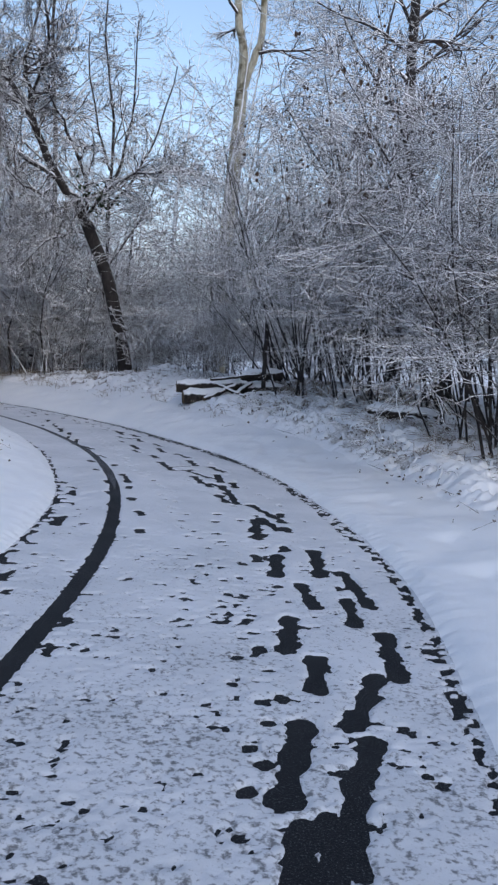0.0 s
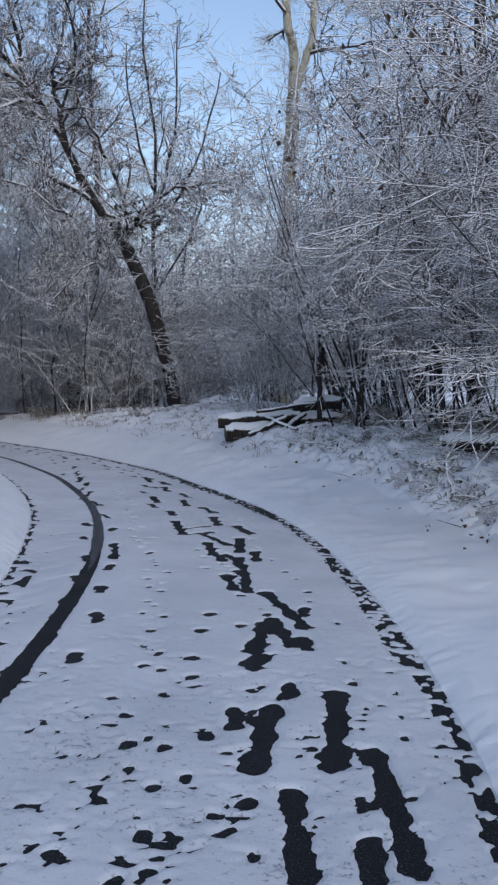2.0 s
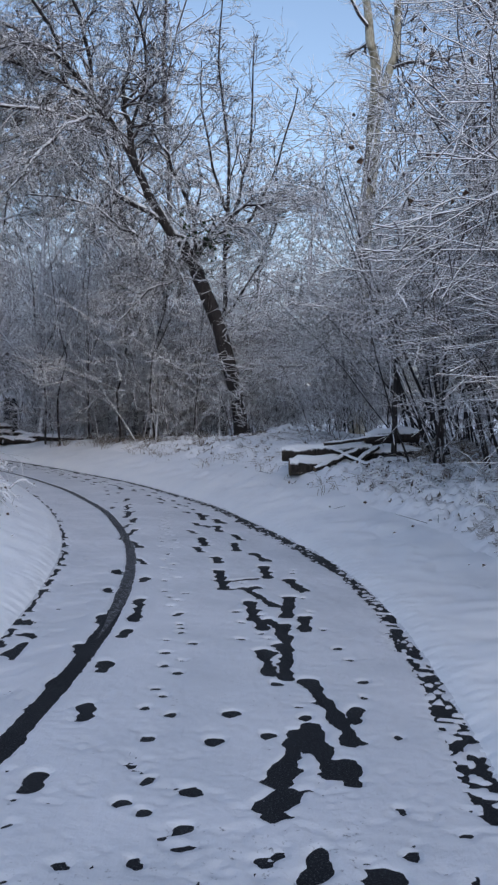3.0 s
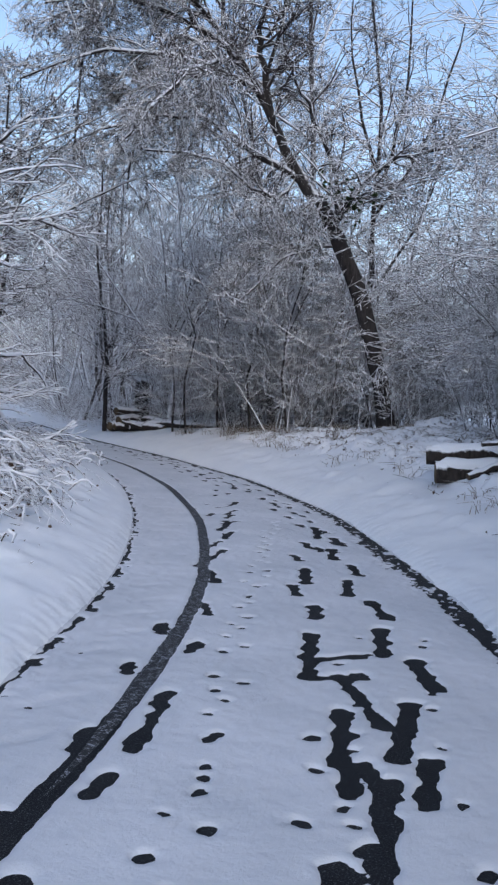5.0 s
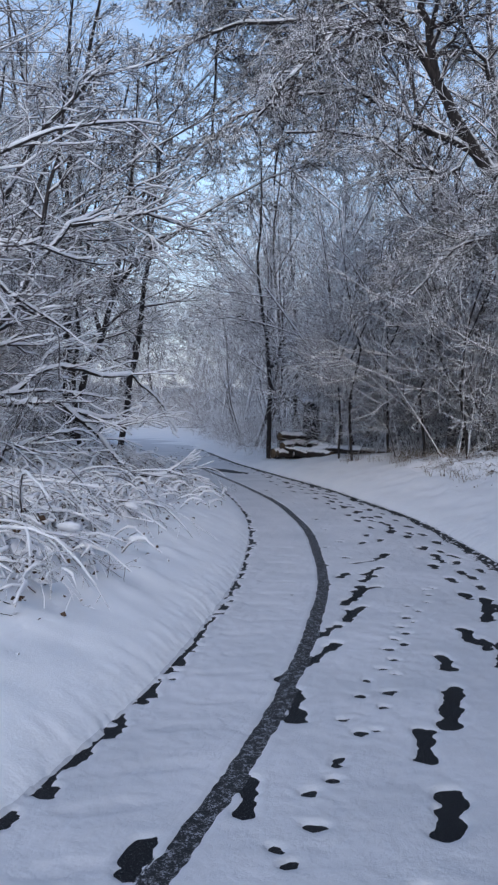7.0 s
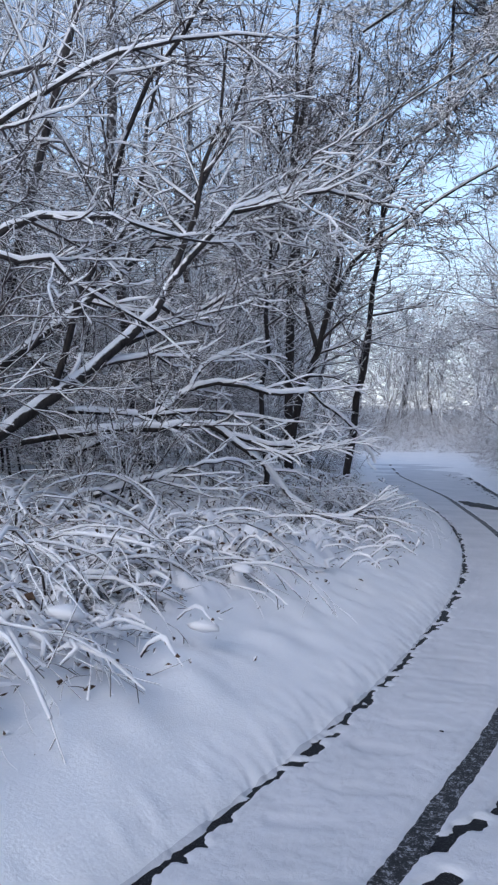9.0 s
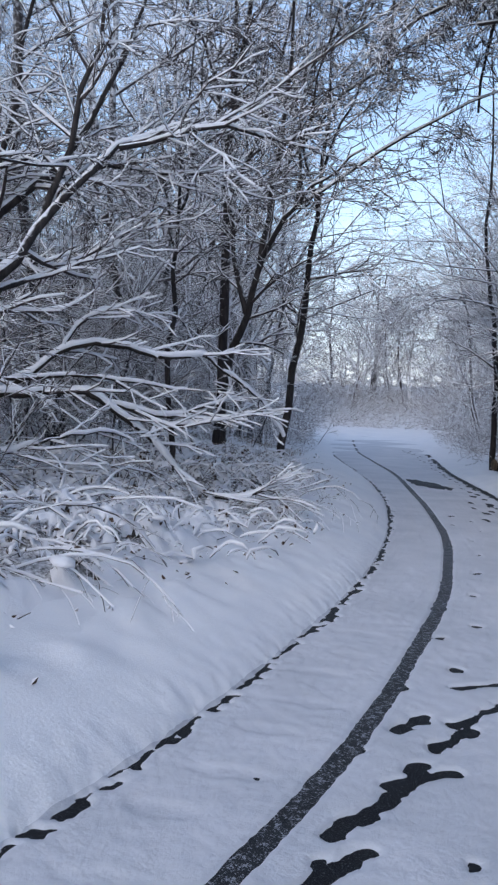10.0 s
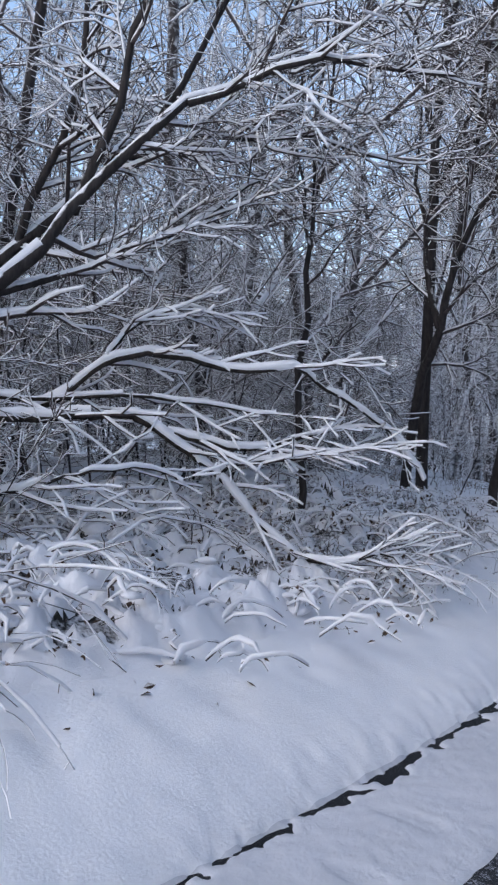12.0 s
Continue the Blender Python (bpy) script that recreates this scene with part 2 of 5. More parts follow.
def sidekids(rng, pts, rad, length, out, level, plan, count, angle, ratio, wob, up, tip, first=0.25):
    n = len(pts) - 1
    for k in range(count):
        f = first + (1 - first) * (k + rng.rand()) / count
        f = min(f, 0.995)
        i = min(int(f * n), n - 1)
        q = pts[i] + (pts[i + 1] - pts[i]) * (f * n - i)
        ax = unit(pts[i + 1] - pts[i])
        side = unit(np.cross(ax, rng.normal(0, 1, 3)))
        a = radians(angle * (0.5 + 0.6 * rng.rand()))
        dd = ax * math.cos(a) + side * math.sin(a)
        if level > 1:
            dd[2] *= 0.6
        rr = max(rad[i] * 0.62, 0.003)
        grow(rng, q, dd, length * ratio * (0.6 + 0.8 * rng.rand()) * (1.15 - 0.5 * f), rr, out, level, plan[1:], wob * 1.15, up, tip)


def smooth_line(points, r0, r1, rng, per=4, jig=0.0):
    """A line of points through the given ones, tapered."""
    P = np.asarray(points, dtype=float)
    t = np.linspace(0, len(P) - 1, (len(P) - 1) * per + 1)
    Q = np.empty((len(t), 3))
    for k, x in enumerate(t):
        i = min(int(x), len(P) - 2)
        f = x - i
        a, b, c, e = P[max(i - 1, 0)], P[i], P[i + 1], P[min(i + 2, len(P) - 1)]
        Q[k] = 0.5 * (2 * b + (c - a) * f + (2 * a - 5 * b + 4 * c - e) * f * f + (3 * b - a - 3 * c + e) * f ** 3)
    if jig:
        Q[1:-1] += rng.normal(0, jig, (len(Q) - 2, 3))
    return list(Q), list(np.linspace(r0, r1, len(Q)))


def snow_caps(lines, lift=0.75, fat=0.8, extra=0.006, steep=0.75):
    """Ridges of snow lying on the flatter stretches of limbs."""
    caps, rng = [], np.random.RandomState(9)
    for pts, rad in lines:
        run, rr = [], []
        for i in range(len(pts) - 1):
            d = unit(pts[i + 1] - pts[i])
            if abs(d[2]) < steep and rng.rand() > 0.08:
                h = rad[i] * lift + extra * 0.6
                if not run:
                    run.append(pts[i] + np.array((0, 0, h)))
                    rr.append(rad[i] * fat * 0.5 + extra * 0.6)
                run.append(pts[i + 1] + np.array((0, 0, rad[i + 1] * lift + extra * 0.6)))
                rr.append((rad[i + 1] * fat + extra) * (0.75 + 0.5 * rng.rand()))
            elif run:
                caps.append((run, rr))
                run, rr = [], []
        if run:
            caps.append((run, rr))
    return caps

# ---- the lie of the land ----
RY = np.array((-30, 0, 3, 5.5, 7, 8.5, 10.3, 11.9, 13.5, 15.1, 18, 21.6, 25.5, 27.6, 31, 37, 44, 54, 66))
RX = np.array((0.4, 0.85, 1.02, 1.19, 1.12, 0.93, 0.6, 0.21, -0.36, -1.16, -2.66, -5.29, -9.1, -11.5, -15.2, -21.0, -27.5, -38.0, -51.0))
LY = np.array((-30, 2, 4.1, 5.9, 7.3, 9.2, 10.7, 12.6, 14.2, 16.6, 19.5, 22.1, 24.6, 29.3, 35.5, 42.4, 52.6, 66))
LX = np.array((-1.6, -1.2, -1.105, -1.075, -1.155, -1.395, -1.695, -2.235, -2.875, -4.035, -5.905, -8.015, -10.5, -15.5, -23.0, -30.3, -40.2, -54.0))
KY = np.array((-30, 3, 6.1, 7.2, 8.9, 10.06, 11.2, 12.7, 14.4, 16.5, 18.9, 20.4, 22.2, 24.5, 27.1, 33, 40, 50, 66))
KX = np.array((-2.2, -1.8, -1.76, -1.79, -1.95, -2.24, -2.57, -3.05, -3.8, -4.9, -6.42, -7.55, -9.07, -11.3, -14.2, -21.6, -29.4, -39.6, -56.0))


def curve_at(ys, xs, y):
    """Smoothed interpolation of an edge of the path."""
    y = np.asarray(y, dtype=float)
    return (np.interp(y - 0.6, ys, xs) + np.interp(y, ys, xs) + np.interp(y + 0.6, ys, xs)) / 3


def right_x(y):
    return curve_at(RY, RX, y)


def left_x(y):
    return curve_at(KY, KX, y)


def tyre_x(y):
    return curve_at(LY, LX, y)


def lean(y):
    """Cosine of the path's heading against the y axis."""
    s = (right_x(np.asarray(y) + 0.5) - right_x(np.asarray(y) - 0.5))
    return 1 / np.sqrt(1 + s * s)


TABLES = {}


def lattice(x, y, scale, seed):
    """Smooth value noise, 0 to 1."""
    if seed not in TABLES:
        TABLES[seed] = np.random.RandomState(seed).rand(256, 256)
    r = TABLES[seed]
    x, y = np.asarray(x, dtype=float) * scale, np.asarray(y, dtype=float) * scale
    i, j = np.floor(x).astype(int), np.floor(y).astype(int)
    fx, fy = x - i, y - j
    fx, fy = fx * fx * (3 - 2 * fx), fy * fy * (3 - 2 * fy)
    a, b = r[i & 255, j & 255], r[(i + 1) & 255, j & 255]
    c, e = r[i & 255, (j + 1) & 255], r[(i + 1) & 255, (j + 1) & 255]
    return (a * (1 - fx) + b * fx) * (1 - fy) + (c * (1 - fx) + e * fx) * fy


def ss(a, b, x):
    t = np.clip((np.asarray(x, dtype=float) - a) / (b - a), 0, 1)
    return t * t * (3 - 2 * t)


def bank(d, y, side):
    """Height of the snow d metres outside the path."""
    d = np.maximum(d, 0)
    if side > 0:
        g = 0.30 + 0.70 * ss(11, 18, y)
        z = g * 1.02 * (1 - np.exp(-d / 2.0))
    else:
        g = 0.35 + 0.65 * ss(7, 14, y)
        z = g * 0.95 * (1 - np.exp(-d / 2.0))
    g2 = ss(24, 34, y)
    z = z * (1 - 0.75 * g2)
    return 0.035 * ss(0, 0.16, d) + z


def land(x, y):
    x, y = np.asarray(x, dtype=float), np.asarray(y, dtype=float)
    c = lean(y)
    dr, dl = (x - right_x(y)) * c, (left_x(y) - x) * c
    z = np.where(dr > 0, bank(dr, y, 1), np.where(dl > 0, bank(dl, y, -1), 0.0))
    out = np.maximum(np.maximum(dr, dl), 0)
    z = z + ss(0.3, 2.5, out) * (0.22 * (lattice(x, y, 0.45, 3) - 0.5) + 0.12 * (lattice(x, y, 1.6, 4) - 0.5))
    z = z + ss(0.05, 0.8, out) * (0.07 * (lattice(x, y, 3.5, 8) - 0.4) + 0.02 * (lattice(x, y, 7, 9) - 0.5))
    tangle = ss(1.2, 2.2, dl) * (1 - ss(4.5, 6.5, dl)) * ss(9, 11, y) * (1 - ss(20, 24, y))
    z = z + tangle * (0.22 * (lattice(x, y, 2.0, 15) - 0.4) + 0.06 * (lattice(x, y, 5.5, 16) - 0.5))
    rough = ss(1.0, 2.0, dr) * (1 - ss(5.0, 7.0, dr)) * ss(7, 9, y) * (1 - ss(27, 30, y))
    z = z + rough * (0.16 * (lattice(x, y, 2.0, 17) - 0.4) + 0.05 * (lattice(x, y, 5.0, 18) - 0.5))
    far = np.hypot(x + 2, y - 12)
    end = ss(52, 60, y)
    return z * (1 - end) + (2.2 * ss(30, 75, far) + 2.0 * ss(58, 100, far)) * np.maximum(ss(1, 12, out), end)


def ground_z(x, y):
    return float(land(np.array((x,)), np.array((y,)))[0])


def outside(x, y):
    if y > 56:
        return 50.0
    c = float(lean(y))
    return max((x - float(right_x(y))) * c, (float(left_x(y)) - x) * c)


def outside_all(x, y):
    """How far outside the path, for arrays; to the right positive side first."""
    c = lean(y)
    dr, dl = (x - right_x(y)) * c, (left_x(y) - x) * c
    return np.where(y > 56, 50.0, dr), np.where(y > 56, 50.0, dl)


def grid_faces(ny, nx):
    a = (np.arange(ny - 1)[:, None] * nx + np.arange(nx - 1)[None, :]).ravel()
    return np.stack([a, a + 1, a + nx + 1, a + nx], axis=1)


# ground: fine near the path, coarse towards the horizon
def axis(lo, hi, step, far):
    mid = np.arange(lo, hi + step / 2, step)
    grow_by = np.cumsum(step * 1.35 ** np.arange(1, 26))
    a = lo - grow_by[grow_by < far][::-1]
    b = hi + grow_by[grow_by < far]
    return np.concatenate([a, mid, b])


gx, gy = axis(-18, 7, 0.13, 900), axis(4, 30, 0.13, 900)
GX, GY = np.meshgrid(gx, gy)
GZ = land(GX, GY)
c_ = lean(GY)
inside = np.maximum((GX - right_x(GY)) * c_, (left_x(GY) - GX) * c_)
GZ = GZ - (0.12 - 0.07 * ss(30, 38, GY)) * (1 - ss(0.35, 0.75, inside)) * (1 - ss(54, 58, GY))
ground = new("ground", mesh_from("ground", np.stack([GX, GY, GZ], axis=2).reshape(-1, 3), grid_faces(len(gy), len(gx)), SNOW))
tagged(ground, "deep fresh snow over the woodland floor", "ground", kind="structure")

# asphalt of the footpath
py = np.concatenate([np.arange(-12, 30, 0.4), np.arange(30, 56, 1.5)])
pu = np.linspace(-0.03, 1.03, 9)
PX = left_x(py)[:, None] * (1 - pu) + right_x(py)[:, None] * pu
PY = np.repeat(py[:, None], len(pu), axis=1)
road = new("road", mesh_from("road", np.stack([PX, PY, PX * 0], axis=2).reshape(-1, 3), grid_faces(len(py), len(pu)), ASPHALT))
tagged(road, "dark wet asphalt footpath showing through trodden snow", "footpath", kind="structure")

# grey slush pressed into the wheel line
uy = np.concatenate([np.arange(9.6, 30, 0.12), np.arange(30, 54, 0.8)])
uw = (0.066 * np.minimum(1, (uy - 9.5) / 1.5)) / lean(uy)
UX = tyre_x(uy)[:, None] + uw[:, None] * np.array((-1.0, -0.4, 0.4, 1.0))[None, :]
UY = np.repeat(uy[:, None], 4, axis=1)
wheel_slush = new("wheel_slush", mesh_from("wheel_slush", np.stack([UX, UY, 0 * UX + 0.0035], axis=2).reshape(-1, 3), grid_faces(len(uy), 4), SLUSH))
tagged(wheel_slush, "grey slush flecked with ice in the wheel line", "slush", kind="structure")

# footprints: where they lie, how they point, how big
rngf = np.random.RandomState(11)
prints = []


def trail(points, stride, gauge, size, seed, miss=0.0, both=True):
    r = np.random.RandomState(seed)
    P = np.asarray(points, dtype=float)
    seg = np.linalg.norm(np.diff(P, axis=0), axis=1)
    total = np.concatenate([[0], np.cumsum(seg)])
    s, k = 0.0, 0
    while s < total[-1]:
        x, y = np.interp(s, total, P[:, 0]), np.interp(s, total, P[:, 1])
        x2, y2 = np.interp(s + 0.3, total, P[:, 0]), np.interp(s + 0.3, total, P[:, 1])
        h = math.atan2(x2 - x, y2 - y + 1e-9)
        side = gauge if k % 2 else -gauge
        if r.rand() > miss:
            prints.append((x + side * math.cos(h) + r.normal(0, 0.03), y - side * math.sin(h) + r.normal(0, 0.05), h + r.normal(0, 0.12), size * (0.8 + 0.4 * r.rand())))
        s += stride * (0.85 + 0.3 * r.rand())
        k += 1


# boot marks near the start, toe and heel
MARKS = [(0.28, 3.49, 0.19, 2.91), (0.56, 3.36, 0.49, 3.11), (0.45, 3.0, 0.39, 2.53), (0.33, 2.72, 0.31, 2.43), (0.23, 2.65, 0.21, 2.43), (0.67, 4.09, 0.52, 3.59), (0.83, 4.78, 0.81, 4.21), (0.4, 4.32, 0.38, 3.98), (0.29, 5.01, 0.25, 4.51), (0.69, 5.48, 0.69, 5.05), (0.74, 6.22, 0.83, 5.45), (0.41, 5.83, 0.46, 5.38), (0.27, 6.67, 0.24, 6.13), (0.57, 6.92, 0.57, 6.21), (0.06, 9.0, 0.36, 8.21), (-0.29, 10.27, -0.09, 9.11), (-0.31, 9.55, -0.2, 9.16), (0.17, 8.28, 0.3, 7.79), (0.1, 8.16, 0.1, 7.69)]
# boot marks further on
MARKS2 = [(-0.39, 11.23, -0.33, 10.63), (-0.67, 10.98, -0.54, 10.45), (-0.18, 10.56, -0.13, 10.26), (-0.48, 10.34, -0.45, 10.22), (-0.38, 10.34, -0.24, 10.02), (-0.5, 12.0, -0.35, 11.63), (-0.86, 12.6, -0.74, 12.13), (-1.24, 12.25, -1.17, 12.0), (-1.12, 11.81, -1.01, 11.48), (-0.95, 11.46, -0.8, 11.55), (-0.82, 11.5, -0.49, 10.95), (-1.03, 11.81, -0.87, 11.95), (-1.1, 13.37, -0.9, 13.0), (-1.44, 12.99, -1.37, 12.76), (-1.94, 14.31, -1.78, 13.82), (-1.81, 13.59, -1.7, 13.36), (-1.46, 14.03, -1.34, 13.59), (-1.62, 14.71, -1.46, 14.38), (-2.01, 15.43, -1.87, 14.99), (-2.19, 16.14, -2.02, 15.84), (-2.61, 16.78, -2.47, 16.43), (-2.36, 15.64, -2.27, 15.49), (-2.22, 14.87, -2.16, 14.76)]
# boot marks along the tyre line
MARKS3 = [(-1.51, 10.63, -1.41, 10.17), (-2.18, 12.62, -2.07, 12.45), (-2.63, 13.74, -2.44, 13.44), (-2.94, 14.75, -2.88, 14.37), (-2.89, 14.3, -2.83, 13.94), (-3.18, 15.19, -3.14, 14.92), (-3.32, 15.68, -3.2, 15.43), (-3.59, 16.64, -3.64, 16.42), (-3.56, 16.3, -3.48, 15.93), (-3.67, 16.57, -3.59, 16.39), (-3.84, 17.13, -3.8, 16.88), (-3.98, 17.57, -3.93, 17.27), (-4.22, 17.89, -4.28, 17.71), (-3.3, 15.81, -3.26, 15.64), (-4.08, 17.04, -4.06, 16.94), (-4.29, 18.38, -4.24, 18.1)]
trail([(0.25, 6.6), (0.3, 7.6), (0.2, 8.6)], 0.4, 0.12, 0.9, 1)
trail([(-2.0, 15.4), (-2.9, 17.2), (-4.2, 19.4), (-6.4, 22.2), (-9, 25.0), (-12, 27.8), (-17, 32.5)], 0.36, 0.12, 0.9, 12)
trail([(-1.9, 15.5), (-3.0, 17.8), (-4.6, 19.9), (-8.4, 24.2), (-14, 30), (-24, 39)], 0.42, 0.1, 0.9, 2, 0.12)
trail([(-4.75, 19.0), (-5.2, 20.2), (-7.2, 22.6), (-11.6, 27)], 0.38, 0.1, 0.9, 31, 0.1)
trail([(-0.98, 7.0), (-1.2, 8.6), (-1.55, 10.3), (-2.05, 12.0)], 0.42, 0.12, 0.85, 3, 0.05)
trail([(0.05, 2.6), (0.1, 3.6), (0.0, 5.0), (-0.5, 7.5), (-0.98, 10.0), (-1.22, 10.75), (-1.55, 11.67), (-1.9, 12.7), (-2.1, 13.45), (-2.45, 14.6), (-2.84, 15.8), (-3.2, 17)], 0.17, 0.05, 0.3, 4, 0.1)
trail([(0.2, 4.0), (0.1, 6.2), (-0.2, 8.5), (-0.6, 11)], 0.2, 0.12, 0.36, 5, 0.35)
trail([(-3.9, 16.6), (-4.9, 18.3), (-6.6, 20.6), (-9.5, 24.2)], 0.5, 0.14, 0.42, 6, 0.1)
trail([(0.45, 6.8), (0.3, 8.4), (-0.2, 10.2), (-0.8, 12.6)], 0.13, 0.22, 0.26, 7, 0.4)

sy = np.concatenate([np.arange(-12, 1.4, 0.15), np.arange(1.4, 19, 0.019), 19 + np.cumsum(0.019 * 1.0135 ** np.arange(0, 247))])
core = np.linspace(0, 1, 146)
wid = (right_x(sy) - left_x(sy))[:, None]
SX = left_x(sy)[:, None] + wid * core[None, :]
lip = np.concatenate([(0.02, 0.045, 0.075), np.linspace(0.11, 1.0, 24)])
cs = (1 / lean(sy))[:, None]
SX = np.concatenate([left_x(sy)[:, None] - cs * lip[None, ::-1], SX, right_x(sy)[:, None] + cs * lip[None, :]], axis=1)
SY = np.repeat(sy[:, None], SX.shape[1], axis=1)
DR, DL = (SX - right_x(SY)) * lean(SY), (left_x(SY) - SX) * lean(SY)
out_d = np.maximum(DR, DL)
n1, n2, n3 = lattice(SX, SY, 9, 21), lattice(SX, SY, 24, 22), lattice(SX, SY, 2.2, 23)
n4, n5 = lattice(SX, SY, 42, 24), lattice(SX, SY, 15, 28)
H = 0.013 + 0.006 * (n1 - 0.5) + 0.006 * (n2 - 0.5) + 0.004 * (n3 - 0.5)
# trodden thin snow at the start of the walk
thin = (1 - ss(5.5, 11.0, SY + 1.5 * (n3 - 0.5)))
H -= thin * 0.030 * ss(0.52, 0.95, 0.40 * n1 + 0.38 * n2 + 0.22 * n4 + 0.10 * n3)
dip = np.zeros_like(H)
for k, (fx, fy, h, size) in enumerate(prints):
    i0, i1 = np.searchsorted(sy, fy - 0.35), np.searchsorted(sy, fy + 0.35)
    if i1 - i0 < 2:
        continue
    X, Y = SX[i0:i1] - fx, SY[i0:i1] - fy
    a, b = X * math.cos(h) - Y * math.sin(h), X * math.sin(h) + Y * math.cos(h)
    a = a + 0.03 * (n5[i0:i1] - 0.5) + 0.016 * (n2[i0:i1] - 0.5)
    b = b + 0.04 * (n5[i0:i1] - 0.5) + 0.03 * (n2[i0:i1] - 0.5)
    if size > 0.6:
        heel = np.hypot(a / 0.042, (b + 0.09 * size) / 0.055)
        sole = np.hypot(a / (0.056 * size), (b - 0.055 * size) / (0.105 * size))
        e = np.minimum(heel, sole)
    else:
        e = np.hypot(a / (0.1 * size), b / (0.12 * size))
    dip[i0:i1] = np.maximum(dip[i0:i1], 1 - ss(0.5, 1.45, e))
for k, (tx, ty, hx, hy) in enumerate(MARKS + MARKS2 + MARKS3):
    i0, i1 = np.searchsorted(sy, min(ty, hy) - 0.25), np.searchsorted(sy, max(ty, hy) + 0.25)
    X, Y = SX[i0:i1] + 0.034 * (n5[i0:i1] - 0.5) + 0.014 * (n2[i0:i1] - 0.5) + 0.008 * (n4[i0:i1] - 0.5), SY[i0:i1] + 0.04 * (n5[i0:i1] - 0.5) + 0.018 * (n2[i0:i1] - 0.5)
    ln = max(math.hypot(tx - hx, ty - hy), 1e-3)
    ux, uy = (tx - hx) / ln, (ty - hy) / ln
    ext = 0.05 if ln > 0.2 else 0.08
    w = np.clip((X - hx) * ux + (Y - hy) * uy, -ext, ln + ext)
    f = np.clip(w / ln, 0, 1)
    rad = (0.050 + 0.005 * math.cos(k) - 0.012 * (k >= len(MARKS) + len(MARKS2))) * (0.92 + 0.20 * np.cos(2 * math.pi * f * max(1, round(ln / 0.32)) + 0.5 * math.sin(k)))
    e = np.hypot(X - hx - w * ux, Y - hy - w * uy) / rad
    dip[i0:i1] = np.maximum(dip[i0:i1], 1 - ss(0.5, 1.45, e))
H -= 0.03 * dip
# pressed marks that did not melt through
for k in range(26):
    fy = 7.5 + 0.42 * k
    fx = float(left_x(fy)) * (0.45 + 0.1 * (k % 2)) + float(tyre_x(fy)) * (0.55 - 0.1 * (k % 2))
    i0, i1 = np.searchsorted(sy, fy - 0.3), np.searchsorted(sy, fy + 0.3)
    X, Y = SX[i0:i1] - fx, SY[i0:i1] - fy
    h = -0.3 - 0.03 * k
    e = np.hypot((X * math.cos(h) + Y * math.sin(h)) / 0.07, (-X * math.sin(h) + Y * math.cos(h)) / 0.19)
    H[i0:i1] -= 0.009 * (1 - ss(0.6, 1.15, e + 0.3 * (n1[i0:i1] - 0.5)))
# tyre line, melted edge line on the right and the broken gap along the left edge
tw = 0.066 - 0.014 * ss(9, 13, SY) + 0.014 * (n3 - 0.5)
H -= 0.022 * (1 - ss(0.45, 1.4, np.abs(SX - tyre_x(SY)) * lean(SY) / tw + 0.1 * (n5 - 0.5)))
ew = 0.035 + 0.06 * ss(0.35, 0.8, n3) + 0.045 * ss(6, 9, SY) + 0.05 * ss(12, 15, SY) * (1 - ss(17, 19, SY))
H -= 0.024 * (1 - ss(0.5, 1.45, np.abs(DR + 0.035 + 0.07 * (n5 - 0.5)) / ew + 0.7 * (n5 - 0.5) + 0.9 * (n2 - 0.5) + 0.5 * (n4 - 0.5))) * ss(0.28, 0.5, n2 + 0.2 * ss(9, 13, SY))
kw = 0.014 + 0.036 * ss(0.4, 0.8, n5)
H -= 0.03 * (1 - ss(0.4, 1.6, np.abs(DL + 0.012 + 0.045 * (n1 - 0.5) + 0.035 * (n5 - 0.5)) / kw + 0.7 * (n2 - 0.5))) * ss(0.24, 0.36, 0.35 * n1 + 0.65 * n5)
H -= 0.02 * (1 - ss(9, 11, SY)) * (1 - ss(0.5, 1.0, np.abs(DL + 0.12) / 0.12)) * ss(0.5, 0.7, n1)
# dark bare patch further on
H -= 0.03 * (1 - ss(0.8, 1.1, np.hypot((SX + 13.4) / 1.1, (SY - 28.0 + 0.5 * (SX + 13.4)) / 0.35) + 0.4 * (n1 - 0.5)))
lipz = land(SX, SY) + 0.012 * (1 - ss(0.2, 0.7, out_d)) + 0.016 * (n5 - 0.5) * (1 - ss(0.1, 0.4, out_d))
edge = ss(-0.015, 0.05, out_d + 0.05 * (n1 - 0.5) + 0.03 * (n2 - 0.5))
Z = np.where(out_d > 0.0, H * (1 - edge) + lipz * edge, H)
Z = Z - 0.02 * ss(0.78, 1.0, out_d)
faces = grid_faces(*SX.shape)
path_snow = new("path_snow", mesh_from("path_snow", np.stack([SX, SY, Z], axis=2).reshape(-1, 3), faces, SNOW_PATH))
path_snow.data.materials.append(SNOW)
path_snow.data.polygons.foreach_set("material_index", (out_d.ravel()[faces].min(axis=1) > 0.0).astype(np.int32))
tagged(path_snow, "thin trodden snow with melted footprints and tyre lines", "snow", kind="structure")

# ---- trees and shrubs ----


def floor_r(lines, least):
    return [(lv, p, [max(x, least) for x in r]) for lv, p, r in lines]


